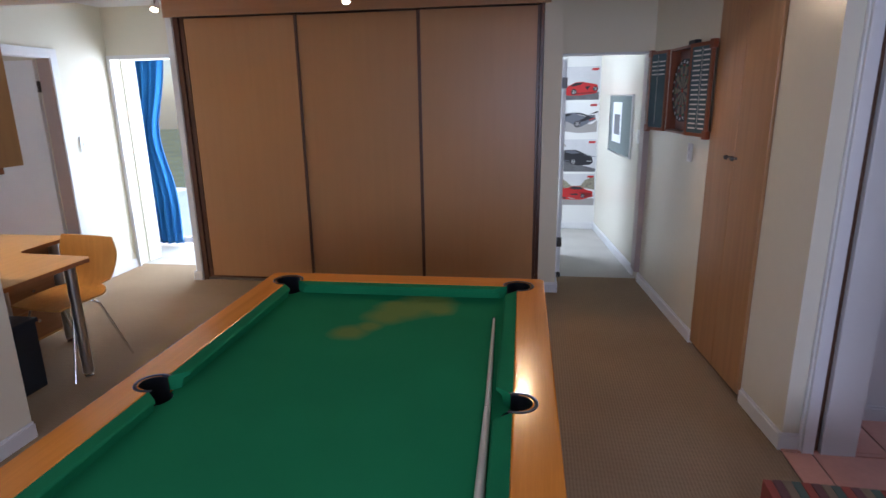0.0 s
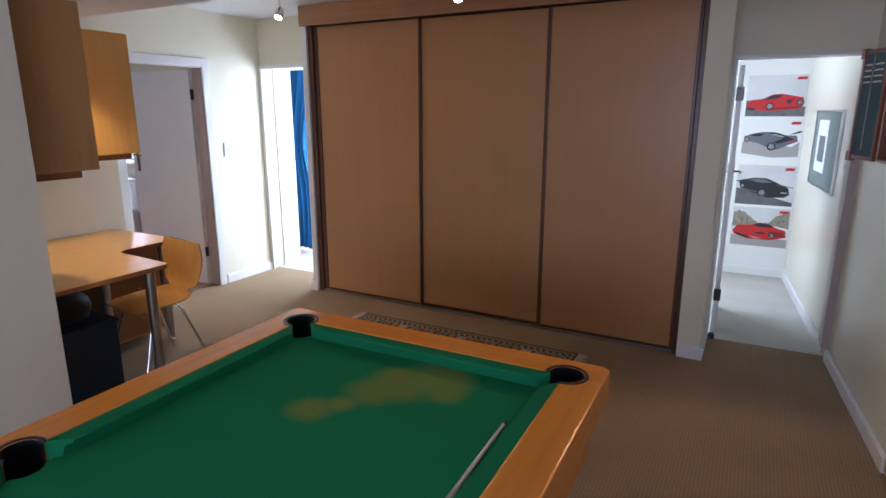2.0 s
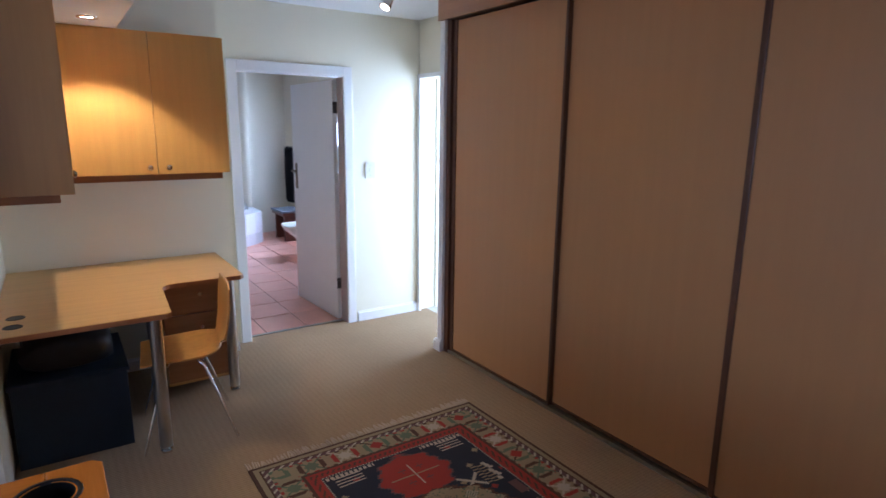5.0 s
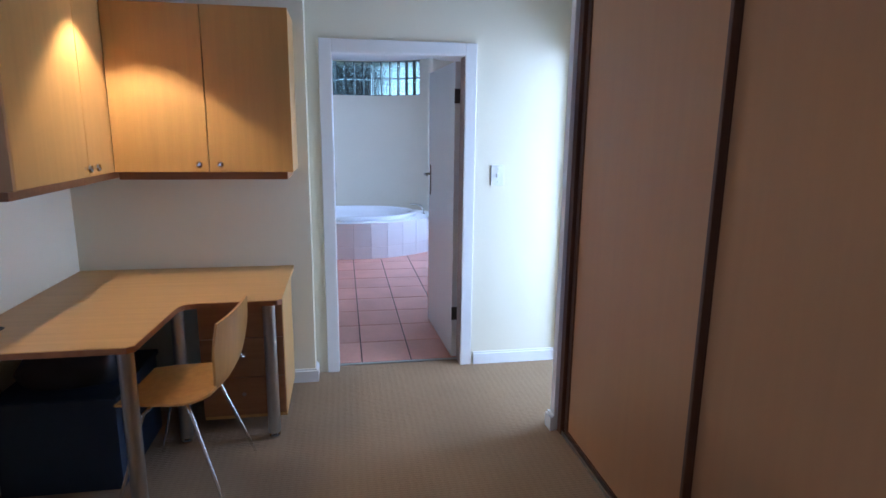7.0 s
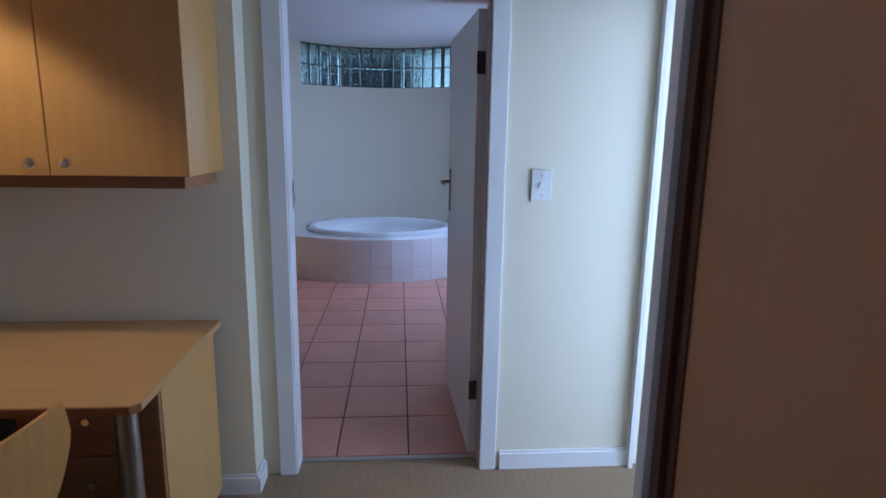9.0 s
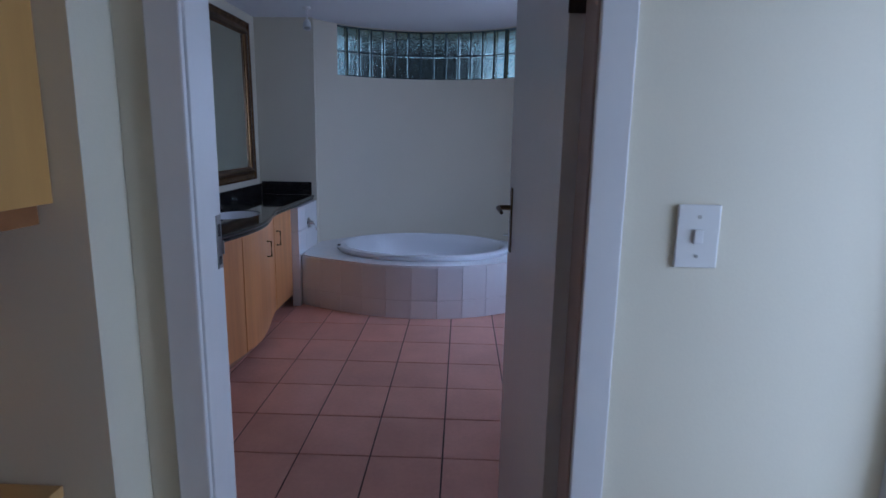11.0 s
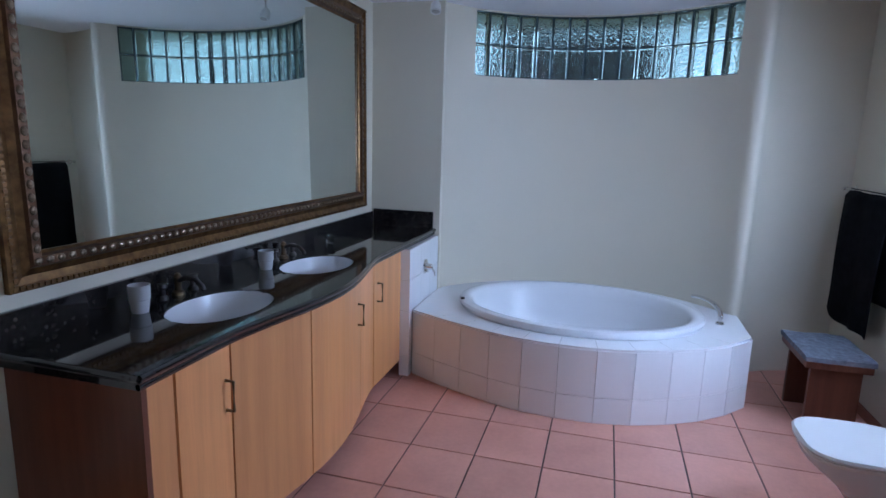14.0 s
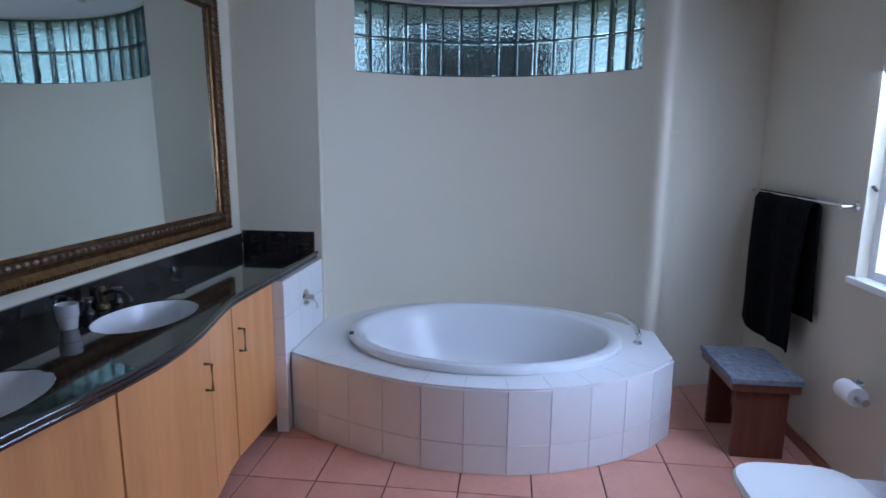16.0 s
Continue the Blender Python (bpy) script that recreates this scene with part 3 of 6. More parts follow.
def pool_table():
    t = thing("pool_table", "pool table with worn green cloth and glossy orange wooden rails", "pool table", (-0.345, 1.394, 0), 1.0)
    W, L, w, l, top = 0.648, 1.130, 0.527, 1.012, 0.803
    cx, cy, r = 0.533, 1.015, 0.061
    mx, mr = 0.541, 0.048
    # playing bed, open at the pockets
    pts = []
    pts += arc(cx, cy, r, 262, 188, 8)
    pts += arc(-cx, cy, r, -8, -82, 8)
    pts += arc(-mx, 0, mr, 62, -62, 8)
    pts += arc(-cx, -cy, r, 82, 8, 8)
    pts += arc(cx, -cy, r, 172, 98, 8)
    pts += arc(mx, 0, mr, 242, 118, 8)
    bm = bmesh.new()
    prism(bm, pts, 0.73, 0.752)
    part("playing_bed", bm, CLOTH, t, "green cloth with a faded yellowish patch")
    for s in (1, -1):
        bm = bmesh.new()
        dx = math.sqrt(r * r - (l - cy) ** 2)
        a = math.degrees(math.asin((l - cy) / r))
        pts = [(W - 0.02, L), (-W + 0.02, L), (-W, L - 0.02), (-W, l)] + arc(-cx, cy, r, 180 - a, a, 12) + arc(cx, cy, r, 180 - a, a, 12) + [(W, l), (W, L - 0.02)]
        prism(bm, [(x, y * s) for x, y in pts], 0.70, top, bevel=0.006)
        part("end_rail", bm, RAIL_END, t)
        bm = bmesh.new()
        a = math.degrees(math.asin((l - cy) / r))
        b2 = math.degrees(math.acos((w - cx) / r))
        c2 = math.degrees(math.acos((w - mx) / mr))
        pts = [(W, l)] + arc(cx, cy, r, a, -b2, 8) + arc(mx, 0, mr, c2, -c2, 10) + arc(cx, -cy, r, b2, -a, 8) + [(W, -l)]
        prism(bm, [(x * s, y) for x, y in pts], 0.70, top, bevel=0.006)
        part("side_rail", bm, RAIL, t)
        # cushions
        for k in (1, -1):
            bm = bmesh.new()
            wedge(bm, [(w * s, 0.0475 * k), (w * s, 0.958 * k)], [((w - 0.05) * s, 0.895 * k), ((w - 0.05) * s, 0.092 * k)])
            part("cushion", bm, FELT_SIDE, t)
        bm = bmesh.new()
        wedge(bm, [(-0.483, l * s), (0.483, l * s)], [(0.423, (l - 0.05) * s), (-0.423, (l - 0.05) * s)])
        part("cushion", bm, FELT_SIDE, t)
    for px, py, pr, mid in ((cx, cy, r, 45), (-cx, cy, r, 135), (-cx, -cy, r, 225), (cx, -cy, r, 315), (mx, 0, mr, 0), (-mx, 0, mr, 180)):
        bm = bmesh.new()
        lathe(bm, [(pr - 0.001, 0.751), (pr - 0.004, 0.70), (pr - 0.02, 0.655), (0, 0.645)], 20, (px, py))
        span = 141 if px in (cx, -cx) else 118
        ring = [(pr - 0.004, 0.750), (pr - 0.005, top - 0.002), (pr + 0.001, top + 0.003), (pr + 0.008, top + 0.0025), (pr + 0.010, top - 0.001)]
        rows = []
        n = 16
        for i in range(n + 1):
            ang = radians(mid - span + 2 * span * i / n)
            rows.append([bm.verts.new((px + q * math.cos(ang), py + q * math.sin(ang), z)) for q, z in ring])
        for u, v in zip(rows, rows[1:]):
            for i in range(len(ring) - 1):
                bm.faces.new((u[i], u[i + 1], v[i + 1], v[i]))
        part("pocket", bm, POCKET, t, "", smooth=True)
    part("apron", boxes((-0.60, 0.60, 1.055, 1.08, 0.50, 0.699), (-0.60, 0.60, -1.08, -1.055, 0.50, 0.699),
                        (0.575, 0.60, -1.055, 1.055, 0.50, 0.699), (-0.60, -0.575, -1.055, 1.055, 0.50, 0.699)), RAIL_END, t)
    part("underframe", boxes((-0.574, 0.574, -1.054, 1.054, 0.56, 0.60)), PANEL_FRAME, t)
    for x in (-0.5, 0.5):
        for y in (-0.95, 0.95):
            bm = bmesh.new()
            box(bm, x - 0.06, x + 0.06, y - 0.06, y + 0.06, 0.0, 0.56, bevel=0.01)
            part("leg", bm, RAIL, t)
    return t


def cloth_material():
    m = material("worn_green_cloth", (0.014, 0.195, 0.078), rough=0.95, scale=2.0, vary=0.10, bump=0.25, bump_scale=420, spec=0.08)
    n, l = m.node_tree.nodes, m.node_tree.links
    b = n["Principled BSDF"]
    geo = n.new("ShaderNodeNewGeometry")
    noise_node = n.new("ShaderNodeTexNoise")
    noise_node.inputs["Scale"].default_value, noise_node.inputs["Detail"].default_value = 9.0, 4
    l.new(geo.outputs["Position"], noise_node.inputs["Vector"])
    best = None
    for px, py, rr in ((-0.465, 1.945, 0.062), (-0.40, 2.01, 0.045), (-0.36, 2.13, 0.075), (-0.30, 2.21, 0.10), (-0.215, 2.29, 0.105), (-0.15, 2.23, 0.06), (-0.35, 2.26, 0.05)):
        d = n.new("ShaderNodeVectorMath")
        d.operation = "DISTANCE"
        l.new(geo.outputs["Position"], d.inputs[0])
        d.inputs[1].default_value = (px, py, 0.765)
        q = n.new("ShaderNodeMath")
        q.operation = "DIVIDE"
        l.new(d.outputs["Value"], q.inputs[0])
        q.inputs[1].default_value = rr
        if best is None:
            best = q
        else:
            mn = n.new("ShaderNodeMath")
            mn.operation = "SMOOTH_MIN"
            l.new(best.outputs[0], mn.inputs[0])
            l.new(q.outputs[0], mn.inputs[1])
            mn.inputs[2].default_value = 0.4
            best = mn
    add = n.new("ShaderNodeMath")
    add.operation = "MULTIPLY_ADD"
    l.new(noise_node.outputs["Fac"], add.inputs[0])
    add.inputs[1].default_value = 0.9
    l.new(best.outputs[0], add.inputs[2])
    ramp = n.new("ShaderNodeValToRGB")
    ramp.color_ramp.elements[0].position, ramp.color_ramp.elements[0].color = 0.55, (0.85, 0.85, 0.85, 1)
    ramp.color_ramp.elements[1].position, ramp.color_ramp.elements[1].color = 1.0, (0, 0, 0, 1)
    mr = n.new("ShaderNodeMapRange")
    mr.inputs["From Max"].default_value = 1.9
    l.new(add.outputs[0], mr.inputs[0])
    l.new(mr.outputs[0], ramp.inputs[0])
    old = b.inputs["Base Color"].links[0].from_socket
    mix = n.new("ShaderNodeMix")
    mix.data_type = "RGBA"
    l.new(ramp.outputs[0], mix.inputs["Factor"])
    l.new(old, mix.inputs["A"])
    mix.inputs["B"].default_value = (0.19, 0.235, 0.055, 1)
    l.new(mix.outputs["Result"], b.inputs["Base Color"])
    return m


CLOTH = cloth_material()
RAIL_END = wood("table_end_wood", (0.78, 0.27, 0.034), (0.70, 0.23, 0.028), rough=0.2, coat=0.14, axis="x", spec=0.4)
pool_table()

cue = thing("pool_cue", "pale worn pool cue lying on the green cloth", "pool cue", (0.083, 2.118, 0.760))
part("shaft", bar([(0, 0, 0), (0.027, -0.68, 0.002)], [0.005, 0.009], 14), CUE, cue, smooth=True)
part("butt", bar([(0.0271, -0.682, 0.002), (0.050, -1.42, 0.006)], [0.0095, 0.0145], 14), CUE, cue, "white wrapped butt", smooth=True)
part("tip", bar([(-0.0008, 0.014, 0), (0, 0.0005, 0)], [0.0045, 0.005], 12), BLACK, cue)


def rug():
    """A woven rug: every cell of the weave takes its yarn from the pattern."""
    nx, ny = 232, 164
    yarns = [flat("yarn_navy", (0.012, 0.016, 0.032), 0.95), flat("yarn_red", (0.27, 0.028, 0.020), 0.95), flat("yarn_sand", (0.25, 0.20, 0.125), 0.95),
             flat("yarn_ivory", (0.38, 0.34, 0.28), 0.95), flat("yarn_brown", (0.075, 0.035, 0.022), 0.95), flat("yarn_green", (0.10, 0.13, 0.085), 0.95),
             flat("yarn_plum", (0.10, 0.05, 0.055), 0.95)]
    NAVY, RED, SAND, IVORY, BROWN, GREEN, PLUM = range(7)
    rng = random.Random(4)

    def medallion(x, y):
        """x and y from the medallion's centre, in cells; None outside it."""
        ax, ay = abs(x), abs(y)
        star = max(ax * 0.9 + ay * 0.42, ay * 0.95 + ax * 0.42)
        step = (int(ax) // 4) % 2
        return star + step * 1.6

    def pick(i, j):
        e = min(i, nx - 1 - i, j, ny - 1 - j)
        if e < 2:
            return BROWN
        if e < 5:
            return SAND
        if e < 6:
            return BROWN
        if e < 9:
            return (IVORY if (i + j) // 2 % 3 == 0 else PLUM)
        if e < 24:
            # main border: blossoms and hooked leaves on sand
            along = i if min(j, ny - 1 - j) < min(i, nx - 1 - i) else j
            u, v = along % 22 - 11, e - 16.5
            k = (along // 22) % 3
            if abs(u) + abs(v) < 4.6:
                return (RED, GREEN, IVORY)[k]
            if abs(abs(u) - 7) < 1.2 and abs(v) < 5 - (abs(u) - 7):
                return (GREEN, BROWN, RED)[k]
            if abs(u - v) < 1.0 or (abs(u + v) < 1.0 and k):
                return (BROWN, GREEN, IVORY)[k]
            if abs(v) > 6 and (along // 3) % 2:
                return (GREEN, RED, BROWN)[k]
            return SAND
        if e < 26:
            return BROWN
        if e < 33:
            return RED if (e < 28 or e > 30 or (i + 2 * j) % 7 > 2) else BROWN
        if e < 34:
            return IVORY if (i + j) % 2 else NAVY
        x, y = i - nx / 2, j - ny / 2
        for mx2, my2, size, kind in ((0, 0, 35, 0), (-56, 0, 24, 1), (56, 0, 24, 1)):
            s = medallion(x - mx2, (y - my2))
            if s < size:
                u, v = x - mx2, y - my2
                if kind == 0:
                    if s > size - 2:
                        return BROWN
                    if abs(v) < 1.5 and abs(u) < 22:
                        return IVORY
                    if 6 < abs(v) < 10 and abs(u) < 14:
                        return RED if (int(u) % 4) else SAND
                    if 14 < abs(u) < 24 and abs(v) < 6:
                        return RED if int(v) % 3 else IVORY
                    if abs(abs(u) - 20) + abs(abs(v) - 16) < 5:
                        return GREEN if (int(u + v) % 2) else IVORY
                    return SAND if rng.random() < 0.86 else GREEN
                if s > size - 1.5:
                    return PLUM
                if abs(u) < 1 and abs(v) < 17:
                    return SAND
                if abs(v) < 1 and abs(u) < 12:
                    return IVORY
                if abs(abs(u) - 7) + abs(abs(v) - 6) < 3:
                    return PLUM if (int(u) % 2) else RED
                return RED
        # combs, hooks and small blossoms on the navy ground
        ax, ay = abs(x), abs(y)
        if 78 < ax < 82 and ay > 16 and int(ay) % 3:
            return IVORY
        if 66 < ax < 80 and 26 < ay < 44 and int(ax) % 3 == 0:
            return IVORY
        if 22 < ax < 44 and 30 < ay < 46:
            if int(ax + (ay // 5)) % 3 == 0 and ay < 40:
                return SAND
            if abs(ay - 42 + (ax % 9) / 3) < 1.4:
                return IVORY
            return NAVY
        if abs(abs(ax - 30) - abs(ay - 24)) < 1.3 and abs(ax - 30) < 8:
            return IVORY
        if 4 < ax < 18 and 40 < ay < 47:
            return PLUM
        ci, cj = int(ax) % 13 - 6, int(ay) % 13 - 6
        if abs(ci) + abs(cj) < 2.6 and (int(ax) // 13 + int(ay) // 13) % 2:
            return (IVORY, RED, GREEN, SAND)[(int(ax) // 13 * 3 + int(ay) // 13) % 4]
        return NAVY
    lx, ly = 1.73, 1.30
    dx, dy = lx / nx, ly / ny
    verts, faces, mats = [], [], []
    for j in range(ny + 1):
        for i in range(nx + 1):
            z = 0.0095 + 0.0012 * noise.noise(Vector((i * 0.05, j * 0.05, 0)))
            verts.append((-lx / 2 + i * dx, -ly / 2 + j * dy, z))
    for j in range(ny):
        for i in range(nx):
            a = j * (nx + 1) + i
            faces.append((a, a + 1, a + nx + 2, a + nx + 1))
            mats.append(pick(i, j))
    me = bpy.data.meshes.new("weave")
    me.from_pydata(verts, [], faces)
    me.polygons.foreach_set("material_index", mats)
    for y in yarns:
        me.materials.append(y)
    t = thing("rug", "hand-knotted red, navy and sand rug with star medallions and white fringes", "rug", (-1.157, 3.757, 0), 0.3)
    pile = new("weave", me)
    pile.parent = t
    part("backing", boxes((-lx / 2, lx / 2, -ly / 2, ly / 2, 0.001, 0.0078)), yarns[4], t)
    for s in (1, -1):
        bm = bmesh.new()
        n = 105
        for k in range(n):
            y = -ly / 2 + (k + 0.5) * ly / n
            sway, long = rng.uniform(-0.012, 0.012), rng.uniform(0.045, 0.075)
            tube(bm, [(s * lx / 2, y, 0.007), (s * (lx / 2 + long * 0.5), y + sway * 0.4, 0.006), (s * (lx / 2 + long), y + sway, 0.004)], [0.0034, 0.0046, 0.0030], 5)
        part("fringe", bm, flat("fringe_yarn", (0.45, 0.36, 0.28), 0.95), t, "pale cotton fringe")
    return t


rug()


# ---- desk corner ----

def desk():
    d = thing("desk", "L-shaped beech desk on steel legs with three drawers", "desk", (-3.0, 2.6, 0))
    ox, oy = -3.0, 2.6

    def b(*rows, bevel=0.0):
        return boxes(*[(r[0] - ox, r[1] - ox, r[2] - oy, r[3] - oy, r[4], r[5]) for r in rows], bevel=bevel)
    pts = [(-3.596, 2.194), (-2.325, 2.194), (-2.325, 2.855), (-2.345, 2.878)]
    pts += bezier((-2.79, 2.905), (-2.84, 2.908), (-2.862, 2.925), (-2.866, 2.975), 5)
    pts += [(-2.870, 3.335), (-2.893, 3.357), (-3.596, 3.357)]
    bm = bmesh.new()
    prism(bm, [(x - ox, y - oy) for x, y in pts], 0.7205, 0.745, bevel=0.003)
    part("worktop", bm, BEECH_TOP, d)
    bm = bmesh.new()
    rim = pts[1:-1]
    for (xa, ya), (xb, yb) in zip(rim, rim[1:]):
        v = Vector((xb - xa, yb - ya))
        nr = Vector((v.y, -v.x)).normalized() * 0.002
        prism(bm, [(xa - ox, ya - oy), (xb - ox, yb - oy), (xb - ox + nr.x, yb - oy + nr.y), (xa - ox + nr.x, ya - oy + nr.y)], 0.7195, 0.742)
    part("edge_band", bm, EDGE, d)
    for x, y in ((-2.425, 2.815), (-2.955, 3.285), (-2.965, 2.86)):
        leg = part("leg", bar([(x - ox, y - oy, 0.03), (x - ox, y - oy, 0.72)], 0.030, 18), STEEL, d, smooth=True)
        bm = bmesh.new()
        lathe(bm, [(0, 0.0), (0.026, 0.0), (0.027, 0.012), (0.014, 0.016), (0.014, 0.03), (0, 0.03)], 16, (x - ox, y - oy))
        part("foot", bm, CHROME, leg)
    for x, y in ((-2.60, 2.275), (-2.46, 2.270)):
        bm = bmesh.new()
        lathe(bm, [(0, 0.7455), (0.030, 0.7455), (0.034, 0.7475), (0.038, 0.7452)], 20, (x - ox, y - oy))
        part("cable_grommet", bm, BLACK, d)
    part("pedestal_side", b((-3.55, -3.06, 2.93, 2.948, 0.06, 0.719), bevel=0.001), BEECH, d, "pale beech side panel")
    part("pedestal_side", b((-3.55, -3.06, 3.322, 3.34, 0.06, 0.719), bevel=0.001), BEECH, d, "pale beech side panel")
    part("pedestal_base", b((-3.55, -3.06, 2.949, 3.321, 0.06, 0.08)), BEECH, d)
    part("pedestal_back", b((-3.55, -3.53, 2.949, 3.321, 0.081, 0.719)), BEECH, d)
    for z0, z1 in ((0.085, 0.29), (0.294, 0.50), (0.504, 0.70)):
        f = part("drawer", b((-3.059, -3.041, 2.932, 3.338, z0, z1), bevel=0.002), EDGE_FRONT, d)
        part("handle", bar([(-3.041 - ox, 3.135 - oy, (z0 + z1) / 2 + 0.02), (-3.022 - ox, 3.135 - oy, (z0 + z1) / 2 + 0.02)], [0.006, 0.011], 12), CHROME, f)
    return d


desk()


def chair():
    c = thing("chair", "bent beech plywood chair with thin chromed legs at the desk", "chair", (-2.63, 2.957, 0), 173)
    # it faces +y in its own space
    prof = bezier((0.20, 0.445), (0.06, 0.462), (-0.10, 0.452), (-0.165, 0.475), 9) + bezier((-0.165, 0.475), (-0.215, 0.50), (-0.215, 0.59), (-0.235, 0.795), 12)[1:]
    half = []
    for k, (y, z) in enumerate(prof):
        if k < 10:
            q = k / 9
            h = 0.185 + 0.025 * math.sin(q * 2.4) - 0.05 * max(0, q - 0.75) * 4 * 0.9
        else:
            q = (k - 9) / 12
            h = 0.150 - 0.045 * math.sin(min(1, q * 3.1) * math.pi) * (q < 0.33) + 0.078 * min(1, max(0, q - 0.18) / 0.60)
            if q > 0.86:
                h *= 1 - 0.9 * (q - 0.86)
        half.append(h)
    n = 10
    bm = bmesh.new()
    layers = []
    for off in (0.0, 0.010):
        rows = []
        for k, (y, z) in enumerate(prof):
            y2, z2 = prof[min(k + 1, len(prof) - 1)]
            y1, z1 = prof[max(k - 1, 0)]
            t = Vector((y2 - y1, z2 - z1)).normalized()
            nr = Vector((t.y, -t.x)) * -off
            row = []
            for i in range(n + 1):
                u = i / n * 2 - 1
                dish = 0.012 * (u * u)
                row.append(bm.verts.new((u * half[k], y + nr.x + (dish if k > 10 else 0), z + nr.y + (dish * 0.6 if k <= 10 else 0))))
            rows.append(row)
        layers.append(rows)
    for rows in layers:
        for a, bb in zip(rows, rows[1:]):
            for i in range(n):
                bm.faces.new((a[i], a[i + 1], bb[i + 1], bb[i]))
    A, B = layers
    m = len(prof)
    ring_a = [A[0][i] for i in range(n + 1)] + [A[k][n] for k in range(1, m)] + [A[m - 1][i] for i in range(n - 1, -1, -1)] + [A[k][0] for k in range(m - 2, 0, -1)]
    ring_b = [B[0][i] for i in range(n + 1)] + [B[k][n] for k in range(1, m)] + [B[m - 1][i] for i in range(n - 1, -1, -1)] + [B[k][0] for k in range(m - 2, 0, -1)]
    for i in range(len(ring_a)):
        j = (i + 1) % len(ring_a)
        bm.faces.new((ring_a[i], ring_a[j], ring_b[j], ring_b[i]))
    part("shell", bm, PLY, c, "one-piece seat and back", smooth=True)
    for sx in (-1, 1):
        part("leg", bar([(sx * 0.02, 0.03, 0.432), (sx * 0.13, 0.07, 0.430), (sx * 0.165, 0.10, 0.40), (sx * 0.225, 0.215, 0.0)], 0.0075, 10), CHROME, c, smooth=True)
        part("leg", bar([(sx * 0.02, -0.03, 0.432), (sx * 0.13, -0.06, 0.430), (sx * 0.165, -0.09, 0.40), (sx * 0.225, -0.225, 0.0)], 0.0075, 10), CHROME, c, smooth=True)
    bm = bmesh.new()
    lathe(bm, [(0, 0.424), (0.07, 0.424), (0.07, 0.438), (0, 0.438)], 20)
    part("seat_mount", bm, BLACK, c)
    return c


chair()


def knob(parent, x, y, z, way):
    bm = bmesh.new()
    dx, dy = way
    pts = [(x + dx * q, y + dy * q, z) for q in (0.0, 0.010, 0.014, 0.021, 0.029, 0.033)]
    tube(bm, pts, [0.008, 0.007, 0.014, 0.0185, 0.016, 0.006], 8)
    return part("knob", bm, CHROME, parent)


def cabinet_back():
    c = thing("wall_cabinet", "beech wall cabinet with two doors above the desk", "cabinet", (-3.42, 2.98, 1.27))
    ox, oy, oz = -3.42, 2.98, 1.27

    def b(*rows, bevel=0.0):
        return boxes(*[(r[0] - ox, r[1] - ox, r[2] - oy, r[3] - oy, r[4] - oz, r[5] - oz) for r in rows], bevel=bevel)
    part("body", b((-3.597, -3.256, 2.556, 3.402, 1.318, 2.116), bevel=0.001), BEECH, c)
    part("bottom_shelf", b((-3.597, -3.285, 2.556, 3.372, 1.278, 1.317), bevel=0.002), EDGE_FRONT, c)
    for y0, y1, ky in ((2.556, 2.995, 2.955), (2.999, 3.405, 3.055)):
        d = part("door", b((-3.255, -3.236, y0, y1, 1.319, 2.115), bevel=0.002), BEECH, c)
        knob(d, -3.236 - ox, ky - oy, 1.358 - oz, (1, 0))
    return c


def cabinet_side():
    c = thing("wall_cabinet", "beech wall cabinet with darker end panel above the desk", "cabinet", (-2.95, 2.37, 1.26))
    ox, oy, oz = -2.95, 2.37, 1.26

    def b(*rows, bevel=0.0):
        return boxes(*[(r[0] - ox, r[1] - ox, r[2] - oy, r[3] - oy, r[4] - oz, r[5] - oz) for r in rows], bevel=bevel)
    part("body", b((-3.597, -2.352, 2.194, 2.534, 1.318, 2.116), bevel=0.001), BEECH, c)
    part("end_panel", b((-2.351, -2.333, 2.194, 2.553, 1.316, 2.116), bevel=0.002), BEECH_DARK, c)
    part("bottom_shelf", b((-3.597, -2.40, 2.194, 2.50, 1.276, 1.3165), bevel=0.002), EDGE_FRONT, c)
    for x0, x1, kx in ((-3.236, -2.953, -2.995), (-2.949, -2.353, -2.91)):
        d = part("door", b((x0, x1, 2.535, 2.553, 1.319, 2.115), bevel=0.002), BEECH, c)
        knob(d, kx - ox, 2.553 - oy, 1.358 - oz, (0, 1))
    return c


cabinet_back()
cabinet_side()

dl = thing("downlight", "round recessed ceiling downlight with a warm bulb", "light", (-2.92, 2.70, 2.106))
bm = bmesh.new()
lathe(bm, [(0.030, 0.0095), (0.034, 0.004), (0.046, 0.003), (0.048, 0.010)], 24)
part("rim", bm, CHROME, dl)
bm = bmesh.new()
lathe(bm, [(0, 0.0078), (0.030, 0.0078), (0.030, 0.0095), (0, 0.0095)], 20)
part("bulb", bm, LAMP_ON, dl)


